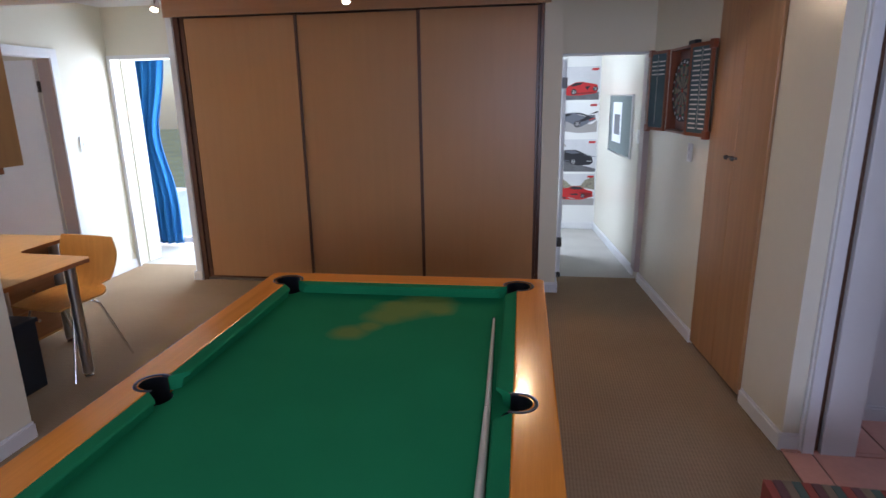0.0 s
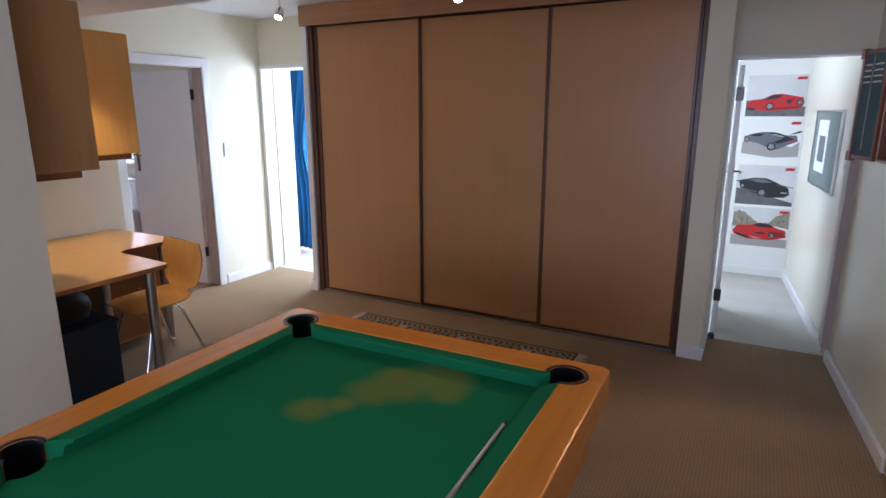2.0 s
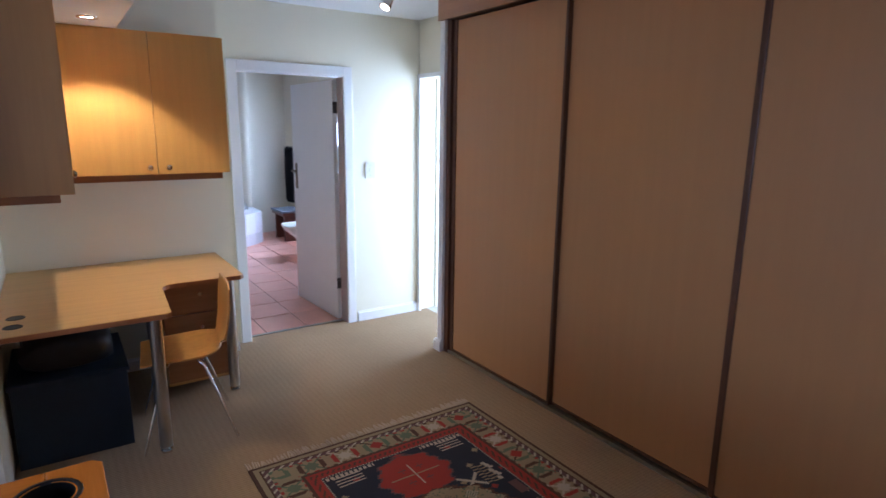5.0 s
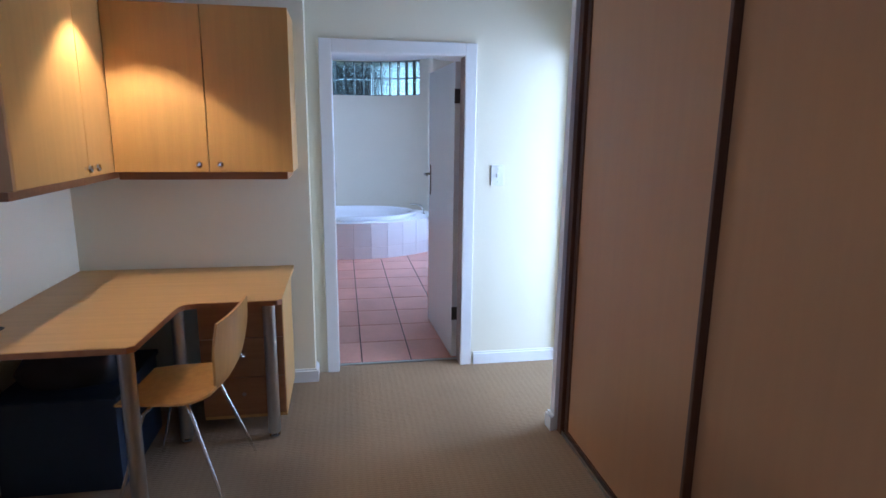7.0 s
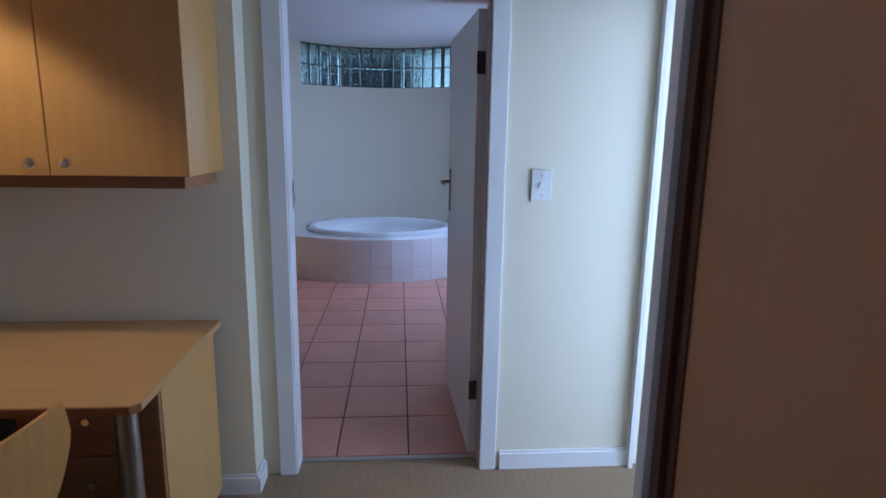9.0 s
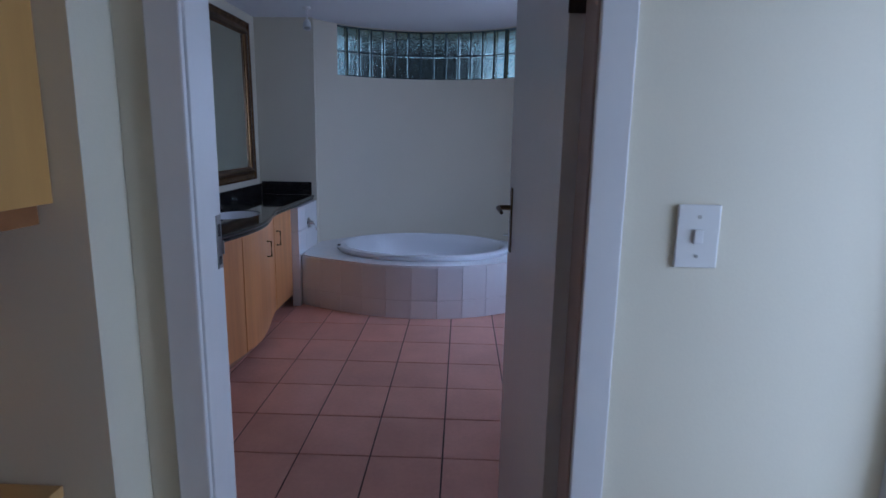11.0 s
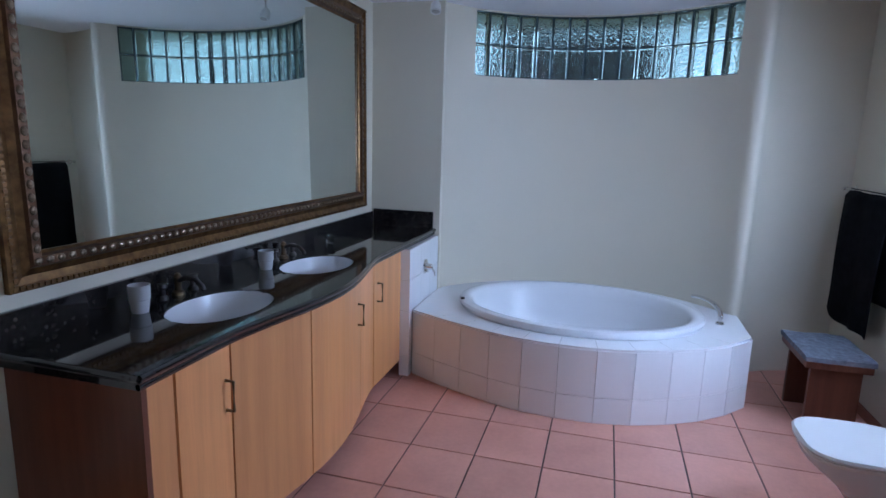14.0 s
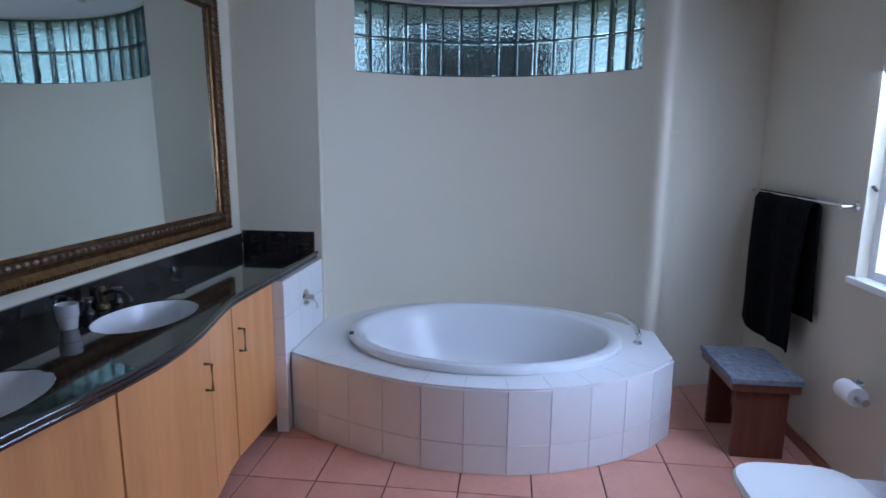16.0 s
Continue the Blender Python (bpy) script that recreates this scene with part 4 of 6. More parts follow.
def storage_box():
    c = thing("storage_box", "dark blue plastic storage box on the carpet under the desk", "box", (-2.86, 2.45, 0))
    bm = bmesh.new()
    prism(bm, [(-0.29, -0.24), (0.26, -0.24), (0.26, 0.24), (-0.29, 0.24)], 0.0, 0.40, bevel=0.008)
    part("body", bm, BIN_BLUE, c)
    bm = bmesh.new()
    prism(bm, [(-0.30, -0.25), (0.27, -0.25), (0.27, 0.25), (-0.30, 0.25)], 0.401, 0.425, bevel=0.006)
    part("lid", bm, BIN_BLUE, c)
    b2 = thing("bag", "slumped black bag lying on the blue box", "bag", (-2.88, 2.45, 0.426))
    bm = bmesh.new()
    bmesh.ops.create_icosphere(bm, subdivisions=3, radius=1)
    for v in bm.verts:
        p = v.co.copy()
        k = 1 + 0.12 * noise.noise(p * 1.6)
        v.co = Vector((0.22 * k * max(-0.9, min(0.9, p.x * 1.15)), 0.21 * k * max(-0.9, min(0.9, p.y * 1.15)), max(0.0, 0.07 + 0.12 * k * p.z)))
    part("bag_body", bm, BLACK, b2, smooth=True)


storage_box()


# ---- switches, spots ----

def light_switch(x, y, z, face, w=0.078, h=0.124, rockers=1):
    """face: the way it looks, 'x+' or 'east' (towards the passage)."""
    turn = {"x+": 0, "x-": 185.1}[face]
    s = thing("light_switch", "white plastic light switch on the painted wall", "switch", (x, y, z), turn)
    part("plate", boxes((0, 0.008, -w / 2, w / 2, -h / 2, h / 2), bevel=0.003), PLASTIC, s)
    for k in range(rockers):
        zz = (k - (rockers - 1) / 2) * 0.05
        part("rocker", boxes((0.008, 0.014, -0.009, 0.009, zz - 0.014, zz + 0.014), bevel=0.002), PAPER, s)
    for zz in (-0.04, 0.04):
        bm = bmesh.new()
        tube(bm, [(0.0075, 0, zz), (0.0095, 0, zz)], 0.004, 10)
        part("screw", bm, STEEL, s)
    return s


light_switch(-3.729, 4.622, 1.262, "x+", 0.085, 0.128)


def ceiling_spot(x, y, aim):
    s = thing("ceiling_spot", "small chromed ceiling spotlight with a lit bulb", "light", (x, y, CEIL))
    bm = bmesh.new()
    lathe(bm, [(0, -0.022), (0.03, -0.022), (0.042, -0.012), (0.045, 0), (0, 0)], 20)
    part("ceiling_rose", bm, CHROME, s, smooth=True)
    part("stem", bar([(0, 0, -0.02), (0, 0, -0.13)], 0.006), CHROME, s)
    d = Vector(aim).normalized()
    p0, p1 = Vector((0, 0, -0.14)) - d * 0.03, Vector((0, 0, -0.14)) + d * 0.055
    part("head", bar([p0, p0 + d * 0.02, p1], [0.014, 0.026, 0.034], 18), CHROME, s, smooth=True)
    part("bulb", bar([p1 + d * 0.001, p1 + d * 0.004], [0.027, 0.020], 16), LAMP_ON, s)
    return s


for sx, sy, aim in ((-2.56, 4.17, (0.1, -0.5, -0.8)), (-1.10, 4.17, (0.15, -0.5, -0.8)), (0.18, 4.17, (0.25, -0.5, -0.8))):
    ceiling_spot(sx, sy, aim)


# ---- passage: cupboard, darts, poster room ----

def passage_frame(name, label, category, y, z, group=""):
    """A thing on the east wall; its own x runs along the wall to the north, its y out into the passage."""
    return thing(name, label, category, (east(y), y, z), 95.1, group)


def cupboard():
    c = passage_frame("cupboard", "tall tan built-in cupboard with two veneered doors and round knobs", "cupboard", 3.0, 0)
    part("body", boxes((0.005, 0.745, -0.30, -0.005, 0.0, CEIL - 0.003)), PANEL_FRAME, c)
    for x0, x1, kx in ((0.008, 0.370, 0.335), (0.374, 0.742, 0.412)):
        d = part("door", boxes((x0, x1, -0.004, 0.014, 0.03, CEIL - 0.006), bevel=0.002), FASCIA_V, c)
        bm = bmesh.new()
        tube(bm, [(kx, 0.014, 1.27), (kx, 0.030, 1.27), (kx, 0.036, 1.27), (kx, 0.052, 1.27)], [0.006, 0.006, 0.015, 0.009], 14)
        part("knob", bm, DARK_METAL, d, smooth=True)
    return c


FASCIA_V = wood("cupboard_veneer", (0.44, 0.235, 0.105), (0.36, 0.185, 0.08), rough=0.28)
cupboard()


def dart_cabinet():
    """Cabinet with its shutters open, the board inside."""
    y0 = 4.20
    c = passage_frame("dartboard_cabinet", "red-brown wooden dartboard cabinet with both shutters open", "dartboard cabinet", y0, 1.355)
    W2, H2, D = 0.222, 0.56, 0.075
    part("back", boxes((-W2, W2, 0.002, 0.012, 0, H2)), REDWOOD, c)
    part("frame", boxes((-W2, -W2 + 0.015, 0.012, D, 0, H2), (W2 - 0.015, W2, 0.012, D, 0, H2), (-W2 + 0.015, W2 - 0.015, 0.012, D, 0, 0.015),
                        (-W2 + 0.015, W2 - 0.015, 0.012, D, H2 - 0.015, H2)), REDWOOD, c)
    for s in (-1, 1):
        d = new("shutter")
        d.parent = c
        d.matrix_local = pose(s * W2, D + 0.01, 0, 0, 0, 191 if s < 0 else 13)
        x1 = 0.25
        bm = boxes((0.0, 0.022, -0.009, 0.009, 0, H2), (x1 - 0.022, x1, -0.009, 0.009, 0, H2), (0.022, x1 - 0.022, -0.009, 0.009, 0, 0.022), (0.022, x1 - 0.022, -0.009, 0.009, H2 - 0.022, H2), bevel=0.002)
        part("shutter_frame", bm, REDWOOD, d)
        part("chalkboard", boxes((0.022, x1 - 0.022, -0.005, 0.005, 0.022, H2 - 0.022)), SLATE, d)
        for side in (-1, 1):
            bm = bmesh.new()
            for k in (range(17) if s < 0 else range(12, 16)):
                z = 0.045 + k * 0.029
                box(bm, 0.040, 0.120, side * 0.0052, side * 0.0060, z, z + 0.009)
                box(bm, 0.150, 0.215, side * 0.0052, side * 0.0060, z, z + 0.009)
            box(bm, 0.135, 0.138, side * 0.0052, side * 0.0060, 0.05, 0.53)
            tagged(part("score_lines", bm, PAPER, d, "chalked rows of scores"), kind="stuff")
        for zz in (0.0, H2 - 0.03):
            part("corner_block", boxes((x1 - 0.03, x1 + 0.012, -0.016, 0.016, zz - 0.012, zz + 0.04), bevel=0.003), REDWOOD, d)
    board = thing("dartboard", "round black and cream dartboard hung inside the cabinet", "dartboard", (0, 0, 0))
    board.matrix_world = c.matrix_world @ pose(0, 0.014, 0.28, -90, 0, 0)
    bm = bmesh.new()
    lathe(bm, [(0, 0), (0.205, 0), (0.205, 0.035), (0, 0.035)], 40)
    part("board", bm, BLACK, board)
    cream, red, green = flat("sisal_cream", (0.26, 0.22, 0.17), 0.9), flat("sisal_red", (0.35, 0.04, 0.03), 0.9), flat("sisal_green", (0.02, 0.14, 0.06), 0.9)
    for name, radii, cols in (("scoring_field", (0.016, 0.098), (cream, BLACK)), ("treble_ring", (0.098, 0.107), (green, red)),
                              ("scoring_field", (0.107, 0.161), (cream, BLACK)), ("double_ring", (0.161, 0.170), (green, red))):
        for s in (0, 1):
            bm = bmesh.new()
            for k in range(s, 20, 2):
                a0, a1 = k * 18 - 9, k * 18 + 9
                pts = arc(0, 0, radii[1], a0, a1, 3) + arc(0, 0, radii[0], a1, a0, 2)
                prism(bm, pts, 0.0352, 0.0362)
            tagged(part(name, bm, cols[s], board), kind="stuff")
    bm = bmesh.new()
    lathe(bm, [(0, 0.0375), (0.015, 0.0375), (0.0155, 0.0352), (0, 0.0352)], 16)
    part("bullseye", bm, red, board)
    bm = bmesh.new()
    for k in range(20):
        a = radians(k * 18)
        box(bm, 0.187 * math.cos(a) - 0.008, 0.187 * math.cos(a) + 0.008, 0.187 * math.sin(a) - 0.008, 0.187 * math.sin(a) + 0.008, 0.0355, 0.0375)
    tagged(part("number_marks", bm, PAPER, board), kind="stuff")
    e = passage_frame("eraser", "small black board eraser on the dartboard cabinet", "eraser", y0 - 0.12, 1.9155)
    part("eraser_body", boxes((-0.06, 0.06, 0.015, 0.055, 0, 0.03), bevel=0.004), BLACK, e)
    return c


dart_cabinet()

sw = light_switch(east(4.08) - 0.001, 4.08, 1.232, "x-", 0.075, 0.12, rockers=2)
sw2 = light_switch(east(5.38) - 0.001, 5.38, 1.25, "x-", 0.075, 0.12)

# Door leaf of the poster room, swung back beside its opening.


def flush_door(at, turn, width, label, hinges=(0.30, 1.72), height=1.96, lever_z=1.05, lever=True, flip=1):
    d = thing("door_leaf", label, "door", at, turn)
    part("leaf", boxes((0.0, width, -0.036, 0.0, 0.008, height), bevel=0.002), TRIM, d)
    for z in hinges:
        part("hinge", boxes((-0.006, 0.010, -0.045, -0.0365, z - 0.045, z + 0.045), (-0.012, -0.0055, -0.042, 0.004, z - 0.045, z + 0.045), bevel=0.002), DARK_METAL, d)
    if lever:
        x = width - 0.075
        for s, y in ((1, 0.0), (-1, -0.036)):
            part("backplate", boxes((x - 0.018, x + 0.018, *(sorted((y, y + s * 0.006))), lever_z - 0.115, lever_z + 0.115), bevel=0.002), BRONZE, d)
            part("lever", bar([(x, y + s * 0.006, lever_z + 0.045), (x, y + s * 0.045, lever_z + 0.045), (x - 0.02, y + s * 0.052, lever_z + 0.045), (x - 0.115, y + s * 0.050, lever_z + 0.040)],
                              [0.009, 0.008, 0.008, 0.006], 10), BRONZE, d, smooth=True)
    return d


flush_door((-3.852, 4.364, 0), 182.6, 0.845, "white flush bathroom door standing open against the tiled room", lever_z=1.16, hinges=(0.32, 1.75))
flush_door((0.455, 5.275, 0), 92, 0.68, "white door standing open into the poster room", lever_z=1.1, height=1.91)
structure("trim_passage", boxes((0.43, 0.446, 5.092, 5.258, 0.0, 1.949), (0.446, 1.13, 5.092, 5.258, 1.935, 1.949)), TRIM, "white door lining")
# Box in the same brown, added where a dark strip runs down the wall.
structure("door_jamb_passage", boxes((1.128, 1.19, 5.075, 5.262, 0.087, 1.949), bevel=0.003), JAMB, "brownish door jamb added along the passage wall")
stop_ = thing("door_stop", "black rubber door stop on the carpet", "door stop", (0.47, 5.16, 0))
bm = bmesh.new()
lathe(bm, [(0, 0), (0.02, 0), (0.024, 0.02), (0.016, 0.04), (0, 0.042)], 14)
part("stop_body", bm, BLACK, stop_)


POSTER_DARK = flat("poster_black", (0.02, 0.02, 0.025), 0.5)
POSTER_RIM = flat("poster_silver", (0.38, 0.38, 0.38), 0.5)
POSTER_RED = flat("poster_red", (0.50, 0.02, 0.02), 0.45)
POSTER_GREY = material("poster_pale", (0.62, 0.62, 0.64), rough=0.45, scale=5, vary=0.1)
POSTER_SILVER = flat("poster_car_silver", (0.13, 0.14, 0.17), 0.45)
POSTER_ROAD = material("poster_road", (0.12, 0.12, 0.13), rough=0.5, scale=12, vary=0.3)
POSTER_TREES = material("poster_trees", (0.26, 0.24, 0.18), rough=0.5, scale=40, vary=0.5)


POSTER_ASH = flat("poster_ash", (0.36, 0.34, 0.33), 0.5)
POSTER_SHADE = flat("poster_shaded_paint", (0.22, 0.012, 0.012), 0.45)

# Each printed car in parts of its sheet's width and height: rows of (material, outline), wheels as (u, v, radius).
RED_COUPE = ([(POSTER_ROAD, [(0.01, 0.01), (0.99, 0.01), (0.99, 0.24), (0.01, 0.40)]),
              (POSTER_RED, [(0.02, 0.30), (0.08, 0.40), (0.28, 0.43), (0.45, 0.54), (0.60, 0.55), (0.80, 0.50), (0.95, 0.46), (0.97, 0.32), (0.92, 0.20), (0.60, 0.15), (0.32, 0.14), (0.04, 0.18)]),
              (POSTER_SHADE, [(0.34, 0.16), (0.90, 0.21), (0.88, 0.25), (0.50, 0.22)]),
              (POSTER_DARK, [(0.30, 0.42), (0.44, 0.52), (0.62, 0.53), (0.56, 0.46), (0.40, 0.41)]),
              (POSTER_DARK, [(0.66, 0.40), (0.79, 0.43), (0.72, 0.30)]),
              (POSTER_DARK, [(0.04, 0.17), (0.17, 0.15), (0.17, 0.20), (0.03, 0.22)])], [(0.41, 0.25, 0.068), (0.90, 0.34, 0.056)])
SILVER_RACER = ([(POSTER_ASH, [(0.02, 0.12), (0.02, 0.42), (0.30, 0.48), (0.85, 0.30), (0.98, 0.44), (0.98, 0.06), (0.55, 0.02)]),
                 (POSTER_SILVER, [(0.03, 0.55), (0.15, 0.62), (0.35, 0.68), (0.55, 0.68), (0.75, 0.60), (0.92, 0.60), (0.95, 0.45), (0.80, 0.36), (0.60, 0.22), (0.45, 0.28), (0.30, 0.38), (0.12, 0.44)]),
                 (POSTER_DARK, [(0.14, 0.60), (0.25, 0.645), (0.38, 0.63), (0.32, 0.57), (0.18, 0.56)]),
                 (POSTER_DARK, [(0.45, 0.66), (0.62, 0.66), (0.90, 0.50), (0.62, 0.38), (0.55, 0.42), (0.70, 0.52)]),
                 (POSTER_RIM, [(0.50, 0.62), (0.56, 0.63), (0.74, 0.56), (0.68, 0.55)]),
                 (POSTER_RED, [(0.80, 0.46), (0.93, 0.52), (0.93, 0.49), (0.80, 0.43)]),
                 (POSTER_DARK, [(0.80, 0.62), (0.96, 0.72), (1.0, 0.71), (0.99, 0.68), (0.90, 0.64)])], [(0.09, 0.48, 0.05), (0.52, 0.31, 0.078)])
BLACK_COUPE = ([(POSTER_ROAD, [(0.01, 0.01), (0.99, 0.01), (0.99, 0.10), (0.01, 0.42)]),
                (POSTER_DARK, [(0.04, 0.60), (0.12, 0.63), (0.30, 0.68), (0.52, 0.68), (0.70, 0.58), (0.90, 0.46), (0.93, 0.30), (0.85, 0.22), (0.55, 0.20), (0.30, 0.32), (0.08, 0.40)]),
                (POSTER_SILVER, [(0.22, 0.62), (0.33, 0.655), (0.50, 0.65), (0.62, 0.58), (0.42, 0.56)]),
                (POSTER_SILVER, [(0.10, 0.42), (0.38, 0.34), (0.38, 0.32), (0.10, 0.40)]),
                (POSTER_RIM, [(0.78, 0.32), (0.89, 0.32), (0.89, 0.35), (0.78, 0.35)]),
                (POSTER_DARK, [(0.0, 0.57), (0.06, 0.58), (0.06, 0.60), (0.0, 0.60)]),
                (POSTER_SILVER, [(0.70, 0.52), (0.99, 0.46), (0.99, 0.48), (0.70, 0.54)])], [(0.11, 0.47, 0.045), (0.46, 0.32, 0.075)])
RED_ROADSTER = ([(POSTER_ASH, [(0.01, 0.01), (0.99, 0.01), (0.99, 0.22), (0.01, 0.26)]),
                 (POSTER_RED, [(0.02, 0.38), (0.10, 0.52), (0.35, 0.55), (0.48, 0.62), (0.65, 0.60), (0.80, 0.50), (0.95, 0.45), (0.97, 0.28), (0.70, 0.18), (0.30, 0.18), (0.06, 0.28)]),
                 (POSTER_DARK, [(0.38, 0.54), (0.48, 0.605), (0.66, 0.59), (0.74, 0.51), (0.52, 0.50)]),
                 (POSTER_DARK, [(0.08, 0.34), (0.16, 0.30), (0.34, 0.24), (0.30, 0.20), (0.10, 0.27)]),
                 (POSTER_DARK, [(0.40, 0.36), (0.58, 0.38), (0.62, 0.33), (0.46, 0.32)]),
                 (POSTER_RIM, [(0.34, 0.26), (0.56, 0.22), (0.44, 0.20)]),
                 (POSTER_SHADE, [(0.62, 0.42), (0.92, 0.40), (0.94, 0.30), (0.80, 0.26)])], [(0.72, 0.30, 0.055)])


def poster(z0, z1, drawing, label, back=False, paper=POSTER_GREY):
    x0, x1 = 0.473, 0.972
    t = thing("poster", label, "poster", (x0, 7.1985, z0), 0, "posters on the wall")
    w, h = x1 - x0, z1 - z0
    part("sheet", boxes((0, w, -0.0012, -0.0002, 0, h)), paper, t)
    rows, wheels = drawing
    flats = []
    if back:
        rng = random.Random(7)
        flats.append(([(0.004, h * 0.5)] + [(w * (0.02 + 0.96 * k / 22), h * (0.72 + 0.15 * math.sin(k * 0.33 + 0.8) + 0.07 * rng.random())) for k in range(23)] + [(w - 0.004, h * 0.5)], POSTER_TREES))
        flats.append(([(0.004, h * 0.44), (w * 0.5, h * 0.6), (w - 0.004, h * 0.5), (w - 0.004, h * 0.2), (0.004, h * 0.24)], PAPER))
    flats += [([(u * w, v * h) for u, v in outline], mat) for mat, outline in rows]
    for u, v, r in wheels:
        flats.append((arc(u * w, v * h, r * w, 0, 345, 15), POSTER_DARK))
        flats.append((arc(u * w, v * h, r * w * 0.66, 0, 345, 15), POSTER_RIM))
        for k in range(5):
            a = radians(72 * k + 20)
            c, q = math.cos(a) * r * w * 0.6, math.sin(a) * r * w * 0.6
            flats.append(([(u * w + c * 0.3 - q * 0.16, v * h + q * 0.3 + c * 0.16), (u * w + c - q * 0.2, v * h + q + c * 0.2), (u * w + c + q * 0.2, v * h + q - c * 0.2), (u * w + c * 0.3 + q * 0.16, v * h + q * 0.3 - c * 0.16)], POSTER_DARK))
    flats.append(([(w * 0.80, h - 0.045), (w * 0.955, h - 0.045), (w * 0.975, h - 0.020), (w * 0.82, h - 0.020)], POSTER_RED))
    for k, (pts, mat) in enumerate(flats):
        bm = bmesh.new()
        bm.faces.new([bm.verts.new((x, -0.0014 - 0.0002 * k, z)) for x, z in pts])
        part({"poster_black": "printed_shadow", "poster_silver": "printed_highlight"}.get(mat.name, "printed_shape"), bm, mat, t)
    return t


poster(1.556, 1.936, RED_COUPE, "glossy poster of a low red sports car")
poster(1.165, 1.530, SILVER_RACER, "glossy poster of a silver and black racing car", paper=PAPER)
poster(0.708, 1.098, BLACK_COUPE, "glossy poster of a black sports car")
poster(0.296, 0.684, RED_ROADSTER, "glossy poster of a red sports car before trees", back=True)


def notice_board():
    n = passage_frame("notice_board", "grey-green notice board in a metal frame with a pinned sheet", "notice board", 5.63, 1.04)
    w, h = 0.92, 0.56
    part("board", boxes((0, w, 0.004, 0.012, 0, h)), CORK, n)
    part("frame", boxes((-0.014, 0, 0.002, 0.02, -0.014, h + 0.014), (w, w + 0.014, 0.002, 0.02, -0.014, h + 0.014), (0, w, 0.002, 0.02, -0.014, 0), (0, w, 0.002, 0.02, h, h + 0.014), bevel=0.002), STEEL, n)
    part("sheet", boxes((0.40, 0.78, 0.0125, 0.0135, 0.10, 0.50)), PAPER, n)
    part("printed_picture", boxes((0.46, 0.70, 0.0138, 0.0144, 0.18, 0.38)), POSTER_ROAD, n)
    return n


notice_board()

ott = thing("ottoman", "low ottoman with a red and green striped woven cover", "ottoman", (1.12, 1.35, 0), -2)
part("body", boxes((-0.17, 0.42, -0.4, 0.30, 0.0, 0.30), bevel=0.02), BLACK, ott)
for k in range(22):
    col = ((0.28, 0.06, 0.04), (0.07, 0.10, 0.08), (0.20, 0.14, 0.09), (0.12, 0.05, 0.05))[k * 7 % 4]
    x = -0.175 + k * 0.02725
    part("woven_stripe", boxes((x, x + 0.0268, -0.405, 0.305, 0.302, 0.45 if k else 0.447), bevel=0.004), flat("stripe_yarn", col, 0.95), ott)

# ---- bright bay ----


def curtain():
    c = thing("curtain", "long blue curtain gathered beside the bright glazed door", "curtain", (-4.0, 5.9, 0))
    bm = bmesh.new()
    rows = []
    n, m = 60, 14
    for j in range(m + 1):
        q = j / m
        z = 2.16 - q * 2.13
        wide = 1.0 - 0.28 * math.exp(-((q - 0.42) / 0.22) ** 2)
        rows.append([])
        for i in range(n + 1):
            u = i / n
            x = -0.25 + u * (0.56 * wide) - 0.04 * q
            y = 0.035 * math.sin(u * 40 + 2 * q) + 0.012 * math.sin(u * 17 + q * 5)
            rows[-1].append(bm.verts.new((x, y, z)))
    for a, b in zip(rows, rows[1:]):
        for i in range(n):
            bm.faces.new((a[i], a[i + 1], b[i + 1], b[i]))
    ob = part("cloth", bm, CURTAIN, c, smooth=True)
    so = ob.modifiers.new("thickness", "SOLIDIFY")
    so.thickness = 0.002
    part("rod", bar([(-0.5, 0, 2.19), (2.4, 0, 2.19)], 0.012), STEEL, c)
    return c


curtain()


def glazed_door():
    w = tagged(new("window_bay"), "white framed glazed door open to bright daylight", kind="structure")
    w.matrix_world = pose(-2.9, 6.12, 0)
    part("frame", boxes((-1.3, -1.25, -0.03, 0.03, 0, 2.15), (1.25, 1.3, -0.03, 0.03, 0, 2.15), (-1.25, 1.25, -0.03, 0.03, 2.10, 2.15), (-1.25, 1.25, -0.03, 0.03, 0, 0.06), (-0.03, 0.03, -0.03, 0.03, 0.06, 2.10)), TRIM, w)
    for x0, x1 in ((-1.25, -0.03), (0.03, 1.25)):
        p = part("pane", boxes((x0, x1, -0.004, 0.004, 0.06, 2.10)), GLASS, w)
        p.visible_shadow = False
    return w


glazed_door()


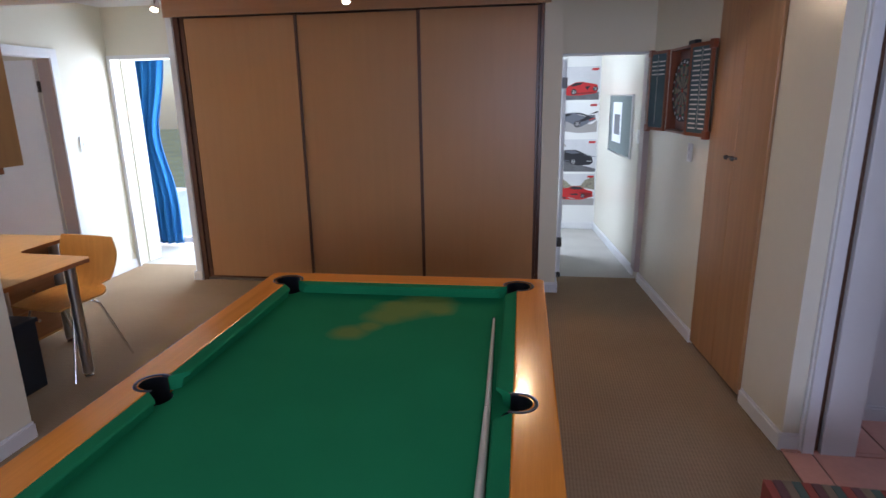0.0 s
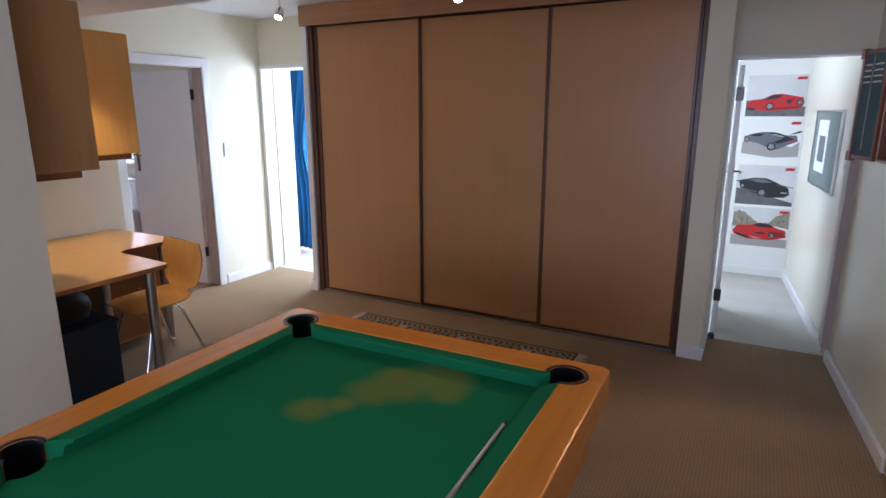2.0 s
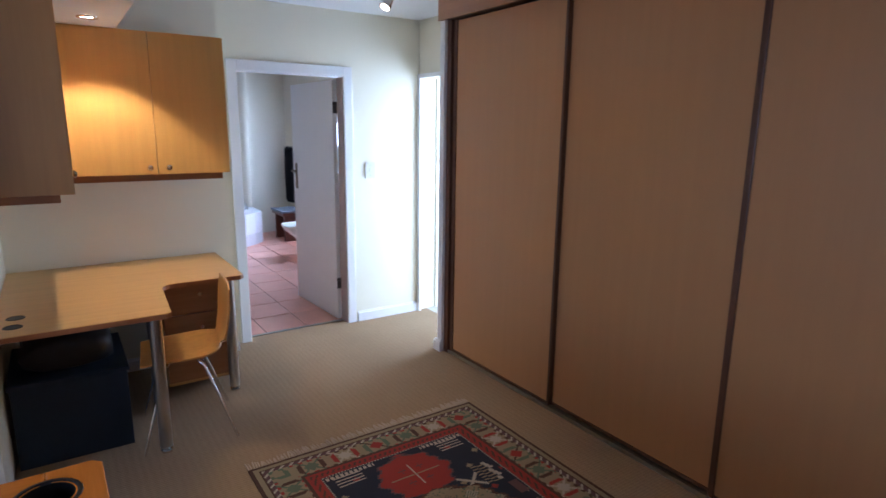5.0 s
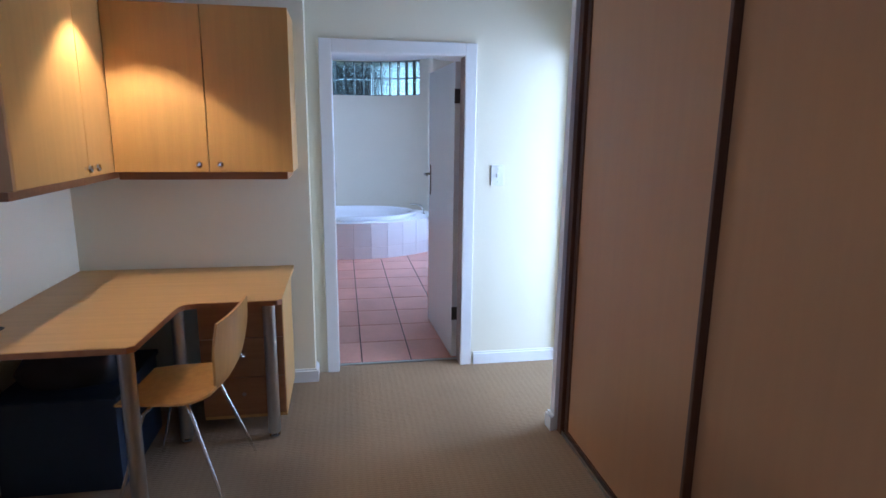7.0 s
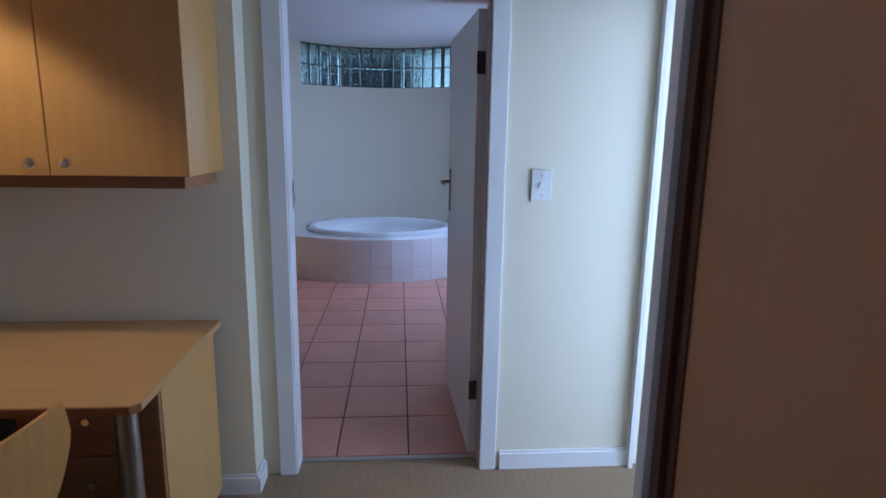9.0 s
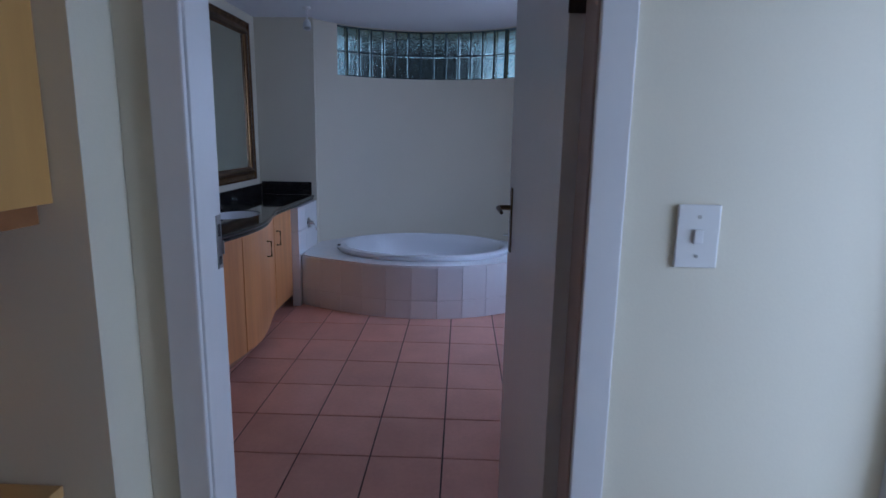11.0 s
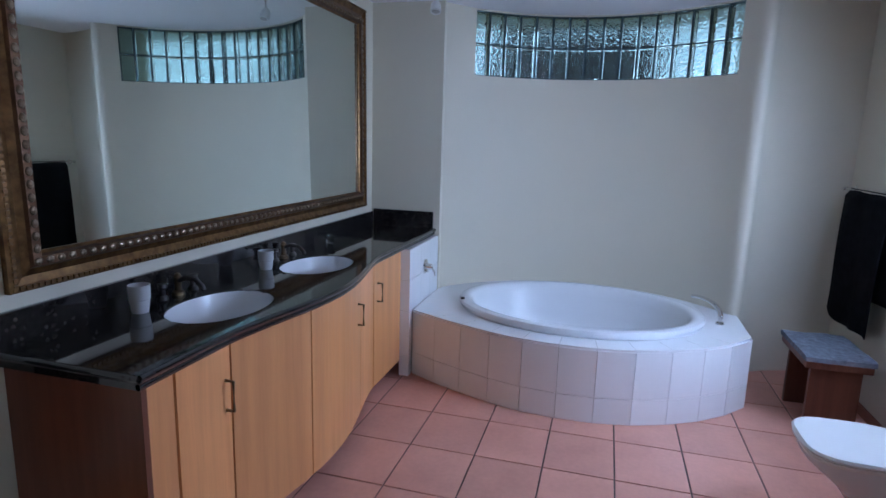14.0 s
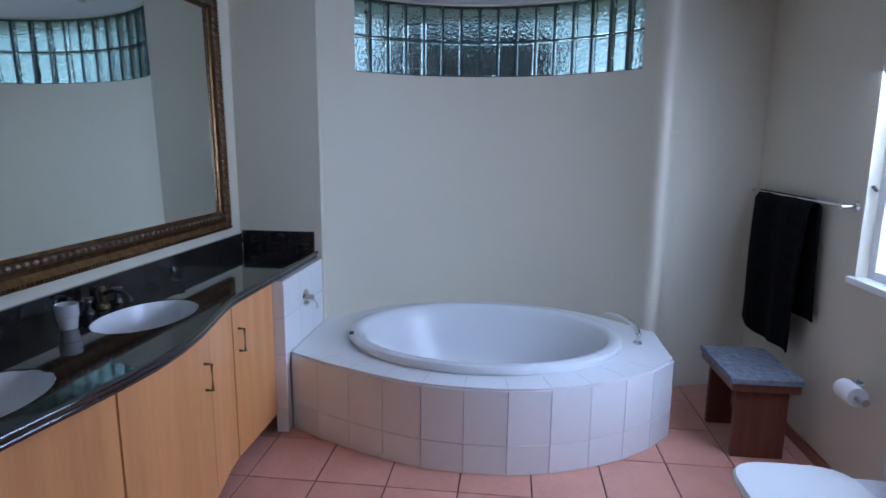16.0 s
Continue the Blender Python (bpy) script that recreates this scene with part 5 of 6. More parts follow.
def bathroom_window():
    w = tagged(new("window_bathroom"), "white framed bathroom window with glazing bars", kind="structure")
    w.matrix_world = pose(-6.71, 5.58, 0.965)
    W2, H = 0.51, 1.065
    part("frame", boxes((-W2, -W2 + 0.05, -0.03, 0.03, 0, H), (W2 - 0.05, W2, -0.03, 0.03, 0, H), (-W2 + 0.05, W2 - 0.05, -0.03, 0.03, H - 0.05, H), (-W2 + 0.05, W2 - 0.05, -0.03, 0.03, 0, 0.05), bevel=0.003), TRIM, w)
    part("glazing_bars", boxes((-0.016, 0.016, -0.015, 0.015, 0.05, H - 0.05), (-W2 + 0.05, -0.016, -0.015, 0.015, 0.36, 0.39), (0.016, W2 - 0.05, -0.015, 0.015, 0.36, 0.39),
                               (-W2 + 0.05, -0.016, -0.015, 0.015, 0.69, 0.72), (0.016, W2 - 0.05, -0.015, 0.015, 0.69, 0.72)), TRIM, w)
    for x0, x1 in ((-W2 + 0.05, -0.016), (0.016, W2 - 0.05)):
        p = part("pane", boxes((x0, x1, -0.003, 0.003, 0.05, H - 0.05)), GLASS, w)
        p.visible_shadow = False
    part("window_sill", boxes((-W2 - 0.03, W2 + 0.03, -0.105, -0.031, -0.018, 0.012), bevel=0.004), TRIM, w)
    part("stay", bar([(-W2 + 0.02, -0.05, 0.40), (-W2 + 0.02, -0.07, 0.42)], 0.008), DARK_METAL, w)
    return w


bathroom_window()

# Added pale slab that hides the dark ground and brightens the bay's view.
structure("pale_slab_garden", boxes((-8.0, 3.0, 6.3, 10.99, -0.39, -0.13)), flat("pale_slab", (0.75, 0.75, 0.72), 0.8), "pale slab added to whiten the view through the glazed door")
# Both boards give off their own light to pass for daylit garden.
structure("backdrop_north", boxes((-6.5, 3.0, 11.0, 11.1, -1, 6)), BRIGHT_OUTSIDE, "plain glowing backdrop for the garden")
structure("backdrop_west", boxes((-14.1, -14.0, -3, 12, -1, 7)), GARDEN, "glowing backdrop of garden trees")
def hedge():
    """Dark foliage added outside the alcove to darken the middle of the glass blocks."""
    h = thing("hedge", "added mass of dark leaves outside the curved window", "hedge", (-10.4, 3.6, -0.4))
    rng = random.Random(11)
    bm = bmesh.new()
    for k in range(3600):
        x, y, z = rng.uniform(-0.35, 0.35), rng.uniform(-0.95, 0.75), rng.uniform(1.6, 3.05 + rng.uniform(-0.15, 0.15))
        s = rng.uniform(0.04, 0.09)
        d = Vector((rng.uniform(-1, 1), rng.uniform(-1, 1), rng.uniform(-1, 1))).normalized()
        e2 = d.orthogonal().normalized()
        c = Vector((x, y, z))
        f3 = d.cross(e2)
        bm.faces.new([bm.verts.new(c + d * s), bm.verts.new(c + e2 * s * 0.5), bm.verts.new(c - d * s), bm.verts.new(c - e2 * s * 0.5)])
    tagged(part("foliage", bm, LEAF, h), kind="stuff")
    part("stem", bar([(0, 0, 0), (0, 0, 1.6)], 0.04), BENCH_WOOD, h)


LEAF = material("dark_leaf", (0.035, 0.04, 0.04), rough=0.6, scale=6, vary=0.4)
hedge()
structure("ground", boxes((-40, 40, -40, 40, -0.5, -0.4)), material("garden_ground", (0.12, 0.13, 0.06), rough=1.0, scale=1.0, vary=0.3), "garden ground")
# Slab above the ceiling, out of view, added to shut out sky light.
structure("roof", boxes((-9.2, 3.8, -2.9, 7.7, CEIL + 0.16, CEIL + 0.3)), GROUT, "unseen flat roof added to block the sky")

# ---- bathroom ----


def strike_plate():
    p = thing("strike_plate", "steel lock strike plate on the white door jamb", "lock plate", (-3.822, 3.6085, 1.21))
    part("plate", boxes((-0.012, 0.012, 0, 0.002, -0.06, 0.06), (-0.012, -0.007, 0.002, 0.007, -0.03, 0.0)), STEEL, p)
    part("latch_hole", boxes((-0.006, 0.007, 0.0021, 0.0026, 0.012, 0.040)), DARK_METAL, p)
    part("bolt_hole", boxes((-0.006, 0.007, 0.0021, 0.0026, -0.052, -0.032)), DARK_METAL, p)


strike_plate()


def vanity_front(x):
    """Plan line of the vanity's cabinet front, which bows out in the middle."""
    base = 2.772 - 0.035 * min(1, max(0, (-5.6 - x) / 1.2))
    if -6.86 < x < -5.46:
        q = (x + 6.86) / 1.40
        return base + 0.095 * math.sin(math.pi * q) ** 1.6
    return base


def vanity():
    v = thing("vanity_unit", "bow-fronted beech-veneered vanity unit with bronze bar handles", "vanity", (-6.1, 2.5, 0))
    ox, oy = -6.1, 2.5

    def run(x0, x1, inset, z0, z1, thick, name, mat, parent=v, n=10, bev=0.0):
        xs = [x0 + (x1 - x0) * i / n for i in range(n + 1)]
        front = [(x - ox, vanity_front(x) - inset - oy) for x in xs]
        back = [(x - ox, vanity_front(x) - inset - thick - oy) for x in xs]
        bm = bmesh.new()
        prism(bm, front + back[::-1], z0, z1, bevel=bev)
        return part(name, bm, mat, parent)
    run(-7.285, -5.125, 0.045, 0.10, 0.842, 0.018, "front_frame", VANITY_GAP, n=40)
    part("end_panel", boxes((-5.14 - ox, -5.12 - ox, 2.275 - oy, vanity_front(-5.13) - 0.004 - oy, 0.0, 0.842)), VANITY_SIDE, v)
    run(-7.294, -5.145, 0.105, 0.0, 0.10, 0.016, "plinth", PLINTH, n=40)
    part("back_panel", boxes((-7.285 - ox, -5.141 - ox, 2.272 - oy, 2.282 - oy, 0.0, 0.842)), VANITY, v)
    for x0, x1, hx in ((-5.498, -5.248, -5.475), (-5.935, -5.507, None), (-6.540, -5.944, -6.470), (-6.838, -6.543, None), (-7.284, -6.847, -6.90)):
        d = run(x0, x1, 0.0, 0.105, 0.838, 0.024, "door", VANITY, n=10)
        if hx:
            y = vanity_front(hx) - oy
            part("bar_handle", bar([(hx - ox, y, 0.606), (hx - ox, y + 0.030, 0.606), (hx - ox, y + 0.030, 0.712), (hx - ox, y, 0.712)], 0.0060, 8), BRONZE, d)
    run(-5.243, -5.142, 0.006, 0.105, 0.838, 0.018, "filler_strip", VANITY, n=4)
    return v


# Frame behind the doors, coloured dark to give their gaps shade.
VANITY_GAP = wood("vanity_gap_shade", (0.07, 0.03, 0.015), (0.05, 0.02, 0.01), rough=0.5)
PLINTH = wood("plinth_veneer", (0.36, 0.20, 0.12), (0.30, 0.16, 0.09), rough=0.4, axis="x")
vanity()

SINKS = ((-5.715, 2.590), (-6.495, 2.575))


def counter():
    c = thing("vanity_counter", "polished black granite counter with two oval sinks and an upstand", "counter", (-6.4, 2.5, 0.845))
    ox, oy, oz = -6.4, 2.5, 0.845
    xs = [-5.085 - (7.917 - 5.085) * i / 60 for i in range(61)]
    hole = 0.235, 0.165

    def outline(over):
        front = [(x, vanity_front(x) + over) for x in xs]
        front[0] = (-5.1, front[0][1])
        return front
    # slab with two real holes: strips of quads between the outlines
    bm = bmesh.new()
    zt, zb = 0.045, 0.0

    # top surface as fans round each hole, in blocks
    y_back = 2.292
    blocks = []
    cuts = [-5.085, -5.41, -6.02, -6.19, -6.80, -7.917]

    def front_at(x):
        return vanity_front(x) + 0.028
    for k, (xa, xb) in enumerate(zip(cuts, cuts[1:])):
        sink = {1: SINKS[0], 3: SINKS[1]}.get(k)
        n = 20
        edge = [(xa + (xb - xa) * i / n, front_at(xa + (xb - xa) * i / n)) for i in range(n + 1)]
        if not sink:
            prism(bm, edge + [(xb, y_back), (xa, y_back)], zb, zt)
            continue
        loop = edge + [(xb, y_back + (front_at(xb) - y_back) * (1 - i / 6)) for i in range(1, 7)] + [(xb + (xa - xb) * i / n, y_back) for i in range(1, n + 1)] + \
            [(xa, y_back + (front_at(xa) - y_back) * i / 6) for i in range(1, 6)]
        ring = []
        for x, y in loop:
            a = math.atan2((y - sink[1]) / hole[1], (x - sink[0]) / hole[0])
            ring.append((sink[0] + hole[0] * math.cos(a), sink[1] + hole[1] * math.sin(a)))
        vt = [bm.verts.new((x, y, zt)) for x, y in loop]
        vb = [bm.verts.new((x, y, zb)) for x, y in loop]
        rt = [bm.verts.new((x, y, zt)) for x, y in ring]
        rb = [bm.verts.new((x, y, zb)) for x, y in ring]
        m = len(loop)
        for i in range(m):
            j = (i + 1) % m
            bm.faces.new((vt[i], vt[j], rt[j], rt[i]))
            bm.faces.new((vb[i], vb[j], rb[j], rb[i]))
            bm.faces.new((rt[i], rt[j], rb[j], rb[i]))
            if i < n:
                bm.faces.new((vt[i], vt[j], vb[j], vb[i]))
    bmesh.ops.translate(bm, verts=bm.verts[:], vec=(-ox, -oy, 0))
    part("slab", bm, GRANITE, c)
    # rounded nosing in two steps
    for over, z, rr in ((0.028, 0.033, 0.0125), (0.022, 0.009, 0.010)):
        pts = [(x - ox, vanity_front(x) + over - oy, z) for x in xs]
        part("nosing", bar(pts, rr, 10), GRANITE, c, smooth=True)
    part("nosing", bar([(-5.087 - ox, vanity_front(-5.09) + 0.028 - oy, 0.033), (-5.087 - ox, 2.285 - oy, 0.033)], 0.0125, 10), GRANITE, c, smooth=True)
    part("upstand", boxes((-7.90 - ox, -5.10 - ox, 2.272 - oy, 2.291 - oy, 0.0, 0.145), bevel=0.002), GRANITE, c)
    part("upstand", boxes((-7.917 - ox, -7.899 - ox, 2.292 - oy, 2.755 - oy, 0.0461, 0.165), bevel=0.002), GRANITE, c)
    for sx, sy in SINKS:
        bm = bmesh.new()
        lathe(bm, [(1.03, 0.040), (1.0, 0.0405), (0.985, 0.034), (0.93, -0.02), (0.78, -0.075), (0.45, -0.105), (0.12, -0.112), (0, -0.112)], 40, (sx - ox, sy - oy), hole[0] * 0.985, hole[1] * 0.985)
        s = part("sink", bm, PORCELAIN, c, "white porcelain oval basin", smooth=True)
        bm = bmesh.new()
        lathe(bm, [(0, -0.108), (0.018, -0.108), (0.022, -0.111)], 16, (sx - ox, sy - oy))
        part("drain", bm, CHROME, s)
    return c


counter()


def tap(x):
    t = thing("basin_tap", "antique bronze two-handled basin tap on the granite counter", "tap", (x, 2.345, 0.8905))
    bm = bmesh.new()
    lathe(bm, [(0, 0), (0.026, 0), (0.024, 0.012), (0.014, 0.02), (0.013, 0.06), (0.017, 0.07), (0.010, 0.085), (0, 0.09)], 16)
    part("body", bm, BRONZE, t, smooth=True)
    part("spout", bar([(0, 0.0, 0.055), (0, 0.04, 0.072), (0, 0.085, 0.068), (0, 0.115, 0.045), (0, 0.118, 0.030)], [0.011, 0.010, 0.009, 0.009, 0.010], 12), DARK_METAL, t, smooth=True)
    for s in (-1, 1):
        bm = bmesh.new()
        lathe(bm, [(0, 0), (0.022, 0), (0.020, 0.010), (0.011, 0.018), (0.011, 0.04), (0.020, 0.048), (0.018, 0.062), (0, 0.066)], 14, (s * 0.085, 0.0))
        part("tap_handle", bm, DARK_METAL, t, smooth=True)
        part("handle_spokes", bar([(s * 0.085 - 0.028, 0.0, 0.056), (s * 0.085 + 0.028, 0.0, 0.056)], 0.005, 8), CHROME, t)
    return t


tap(-5.775)
tap(-6.56)


def tumbler(x, y, h=0.10, label="frosted plastic tumbler standing on the granite counter", cat="tumbler"):
    t = thing("tumbler", label, cat, (x, y, 0.8905))
    bm = bmesh.new()
    lathe(bm, [(0, 0), (0.028, 0), (0.034, h * 0.45), (0.0335, h * 0.47), (0.0365, h * 0.5), (0.037, h), (0.035, h), (0.033, h * 0.5), (0.026, 0.004), (0, 0.004)], 24)
    part("cup", bm, TUMBLER, t, smooth=True)
    return t


tumbler(-5.535, 2.385)
tumbler(-6.30, 2.405, 0.09)
dish = thing("candle_glass", "small glass candle holder on the granite counter", "candle holder", (-7.06, 2.36, 0.8905))
bm = bmesh.new()
lathe(bm, [(0, 0), (0.028, 0), (0.022, 0.02), (0.033, 0.05), (0.030, 0.065), (0.027, 0.05), (0.018, 0.02), (0, 0.012)], 18)
part("glass", bm, GLASS, dish, smooth=True)


def big_mirror():
    m = thing("mirror", "large mirror in a heavy beaded gilt and bronze frame", "mirror", (-6.455, 2.272, 1.040))
    x0, x1, z0, z1 = -1.305, 1.305, 0.0, 1.335
    fw = 0.115
    part("mirror_glass", boxes((x0 + 0.09, x1 - 0.09, 0.004, 0.012, z0 + 0.09, z1 - 0.09)), MIRROR, m)
    prof = [(0.0, 0.0), (0.0, 0.022), (0.012, 0.030), (0.024, 0.024), (0.045, 0.018), (0.066, 0.026), (0.072, 0.036), (0.100, 0.036), (0.106, 0.024), (fw, 0.016), (fw, 0.0)]
    sides = (("x", z0, 1), ("x", z1, -1), ("z", x0, 1), ("z", x1, -1))
    for axis, base, s in sides:
        bm = bmesh.new()
        for lo, hi, mi in ((0, 5, 0), (5, 8, 1), (8, 10, 0)):
            rows = []
            for d, h in prof[lo:hi + 1]:
                if axis == "x":
                    rows.append((bm.verts.new((x0 + d, h, base + s * d)), bm.verts.new((x1 - d, h, base + s * d))))
                else:
                    rows.append((bm.verts.new((base + s * d, h, z0 + d)), bm.verts.new((base + s * d, h, z1 - d))))
            for a, b in zip(rows, rows[1:]):
                f = bm.faces.new((a[0], a[1], b[1], b[0]))
                f.material_index = mi
        part("frame_side", bm, [GILT, BRONZE_GILT], m)
    # beading along the middle and a finer row along the rim
    bm = bmesh.new()
    bmesh.ops.create_uvsphere(bm, u_segments=8, v_segments=6, radius=1)
    for v in bm.verts:
        v.co = Vector((v.co.x * 0.0145, v.co.y * 0.008, v.co.z * 0.011))
    bead = bpy.data.meshes.new("bead")
    bm.to_mesh(bead)
    bm.free()
    bead.materials.append(BEAD)
    big = []
    for z in (z0 + 0.086, z1 - 0.086):
        n = 62
        for k in range(n + 1):
            big.append((x0 + 0.086 + (x1 - x0 - 0.172) * k / n, z, 0))
    for x in (x0 + 0.086, x1 - 0.086):
        n = 30
        for k in range(1, n):
            big.append((x, z0 + 0.086 + (z1 - z0 - 0.172) * k / n, 90))
    for x, z, a in big:
        o = new("bead", bead)
        o.parent = m
        o.matrix_local = pose(x, 0.037, z, 0, a, 0)
    rim = bmesh.new()
    for z in (z0 + 0.013, z1 - 0.013):
        for k in range(130):
            x = x0 + 0.01 + (x1 - x0 - 0.02) * k / 129
            box(rim, x - 0.006, x + 0.006, 0.029, 0.034, z - 0.006, z + 0.006)
    for x in (x0 + 0.013, x1 - 0.013):
        for k in range(1, 66):
            z = z0 + (z1 - z0) * k / 66
            box(rim, x - 0.006, x + 0.006, 0.029, 0.034, z - 0.006, z + 0.006)
    tagged(part("rim_beading", rim, GILT, m), kind="stuff")
    return m


mirror = big_mirror()
mirror.matrix_world = pose(-6.455, 2.272, 1.040, 0.6, 0, 0)


# Bath in its tiled deck.
DECK = [(-7.41, 2.79), (-7.355, 2.803), (-7.235, 3.02), (-7.115, 3.30), (-7.046, 3.515), (-7.022, 3.71), (-7.020, 3.91), (-7.045, 4.105), (-7.112, 4.30), (-7.205, 4.49), (-7.35, 4.68), (-7.53, 4.835)]
DECK_Z = 0.437


def smooth_line(pts, n):
    """Even points along a line through pts."""
    lengths = [0]
    for a, b in zip(pts, pts[1:]):
        lengths.append(lengths[-1] + math.dist(a, b))
    out = []
    for i in range(n + 1):
        s = lengths[-1] * i / n
        k = max(j for j in range(len(pts) - 1) if lengths[j] <= s + 1e-9)
        q = (s - lengths[k]) / (lengths[k + 1] - lengths[k])
        out.append((pts[k][0] + (pts[k + 1][0] - pts[k][0]) * q, pts[k][1] + (pts[k + 1][1] - pts[k][1]) * q))
    return out


def bath():
    t = thing("bath_surround", "raised bow-fronted bath surround clad in white tiles", "bath surround", (-7.7, 3.8, 0))
    ox, oy = -7.7, 3.8
    front = smooth_line(DECK[1:], 44)
    inner = [(x - 0.010, y) for x, y in front]
    # core wall behind the tiles
    bm = bmesh.new()
    back = [(x - 0.05, y) for x, y in inner]
    prism(bm, [(x - ox, y - oy) for x, y in inner + back[::-1]], 0.0, DECK_Z - 0.006)
    part("core", bm, PALE_GROUT, t)
    bm = bmesh.new()
    prism(bm, [(-7.535 - ox, 4.79 - oy), (-8.02 - ox, 4.80 - oy), (-8.02 - ox, 4.835 - oy), (-7.535 - ox, 4.835 - oy)], 0.0, DECK_Z - 0.006)
    part("core", bm, PALE_GROUT, t)
    # deck with an oval hole
    cx, cy, a, b = -7.745, 3.817, 0.560, 0.752
    right = [(-7.53, 4.842), (-8.02, 4.842)]
    ys = [4.80 - (4.80 - 2.82) * i / 24 for i in range(25)]
    rear = [(alcove_point(y) + 0.002, y) for y in ys]
    loop = front + right[1:] + rear + [(-7.918, 2.80)]
    loop = smooth_line(loop + [loop[0]], 160)[:-1]
    bm = bmesh.new()
    ring = []
    for x, y in loop:
        ang = math.atan2((y - cy) / b, (x - cx) / a)
        ring.append((cx + a * math.cos(ang), cy + b * math.sin(ang)))
    m = len(loop)
    for z0, z1 in ((DECK_Z - 0.012, DECK_Z),):
        vt = [bm.verts.new((x - ox, y - oy, z1)) for x, y in loop]
        vb = [bm.verts.new((x - ox, y - oy, z0)) for x, y in loop]
        rt = [bm.verts.new((x - ox, y - oy, z1)) for x, y in ring]
        rb = [bm.verts.new((x - ox, y - oy, z0)) for x, y in ring]
        for i in range(m):
            j = (i + 1) % m
            bm.faces.new((vt[i], vt[j], rt[j], rt[i]))
            bm.faces.new((vb[i], vb[j], rb[j], rb[i]))
            bm.faces.new((vt[i], vt[j], vb[j], vb[i]))
            bm.faces.new((rt[i], rt[j], rb[j], rb[i]))
    part("deck_tiling", bm, WHITE_TILE, t, "white tiled deck")
    # thin joints on the deck
    bm = bmesh.new()
    for k in range(1, 11):
        x, y = smooth_line(DECK[1:], 11)[k]
        d = Vector((cx - x, (cy - y) * 0.55)).normalized()
        p0, p1 = Vector((x, y)), Vector((x, y)) + d * 0.13
        s = Vector((-d.y, d.x)) * 0.0012
        q = [bm.verts.new((p.x - ox, p.y - oy, DECK_Z + 0.0006)) for p in (p0 - s, p0 + s, p1 + s, p1 - s)]
        bm.faces.new(q)
    tagged(part("deck_joints", bm, GROUT, t), kind="stuff")
    # tiles of the apron, in two rows
    cols = smooth_line(DECK[1:], 11)
    for (xa, ya), (xb, yb) in zip(cols, cols[1:]):
        d = Vector((xb - xa, yb - ya))
        ln = d.length
        for z0, z1 in ((0.002, 0.150), (0.153, DECK_Z - 0.013)):
            bm = boxes((0.0012, ln - 0.0012, -0.002, 0.007, z0, z1), bevel=0.0012)
            o = part("tile", bm, WHITE_TILE, t)
            o.matrix_local = pose((xa - ox), (ya - oy), 0, 0, 0, math.degrees(math.atan2(d.y, d.x)) + 0)
            o.matrix_local = pose((xb - ox), (yb - oy), 0, 0, 0, math.degrees(math.atan2(-d.y, -d.x)))
    for x0, x1 in ((-8.00, -7.77), (-7.767, -7.53)):
        part("tile", boxes((x0 - ox, x1 - ox, 4.836 - oy, 4.843 - oy, 0.002, DECK_Z - 0.013), bevel=0.0012), WHITE_TILE, t)
    # low tiled wall under the counter's end
    w = thing("tiled_splash_wall", "white tiled wall below the granite counter at the bath's head", "tiled wall", (-7.6, 2.76, 0))
    part("core", boxes((-0.318, 0.305, -0.03, 0.030, 0.0, 0.842)), PALE_GROUT, w)
    for x0, x1 in ((-0.316, -0.122), (-0.119, 0.075), (0.078, 0.304)):
        for z0, z1 in ((DECK_Z + 0.002, 0.64), (0.643, 0.84)):
            part("tile", boxes((x0, x1, 0.0305, 0.037, z0, z1), bevel=0.001), WHITE_TILE, w)
    for z0, z1 in ((0.002, 0.138), (0.141, 0.44), (0.443, 0.64), (0.643, 0.84)):
        part("tile", boxes((0.3055, 0.311, -0.028, 0.037, z0, z1), bevel=0.001), WHITE_TILE, w)
    part("tile", boxes((0.255, 0.304, 0.0305, 0.037, 0.002, DECK_Z - 0.002), bevel=0.001), WHITE_TILE, w)
    # the tub itself
    tub = thing("bathtub", "white oval drop-in bathtub with a rounded rim", "bathtub", (cx, cy, 0))
    bm = bmesh.new()
    prof = [(1.0, DECK_Z + 0.001), (1.04, DECK_Z + 0.004), (1.052, DECK_Z + 0.028), (1.042, DECK_Z + 0.045), (1.01, DECK_Z + 0.052), (0.965, DECK_Z + 0.049), (0.935, DECK_Z + 0.032),
            (0.90, DECK_Z - 0.03), (0.84, DECK_Z - 0.16), (0.74, DECK_Z - 0.30), (0.60, DECK_Z - 0.37), (0.3, DECK_Z - 0.385), (0, DECK_Z - 0.385)]
    lathe(bm, prof, 72, (0, 0), a, b)
    part("shell", bm, PORCELAIN, tub, smooth=True)
    bm = bmesh.new()
    lathe(bm, [(0, 0.001), (0.018, 0.001), (0.022, -0.004)], 16)
    o = part("overflow_cap", bm, CHROME, tub)
    o.matrix_local = pose(0.22, -b * 0.86, DECK_Z - 0.035, -62, 0, -20)
    h = part("rim_button", bar([(0.19, -0.735, DECK_Z + 0.048), (0.19, -0.735, DECK_Z + 0.062)], [0.014, 0.012], 12), DARK_METAL, tub)
    sp = thing("bath_spout", "slim arched chrome bath spout on the tiled deck", "tap", (-7.76, 4.70, DECK_Z))
    bm = bmesh.new()
    lathe(bm, [(0, 0), (0.026, 0), (0.024, 0.01), (0.013, 0.016), (0.013, 0.05), (0.018, 0.056), (0, 0.07)], 16)
    part("base", bm, CHROME, sp, smooth=True)
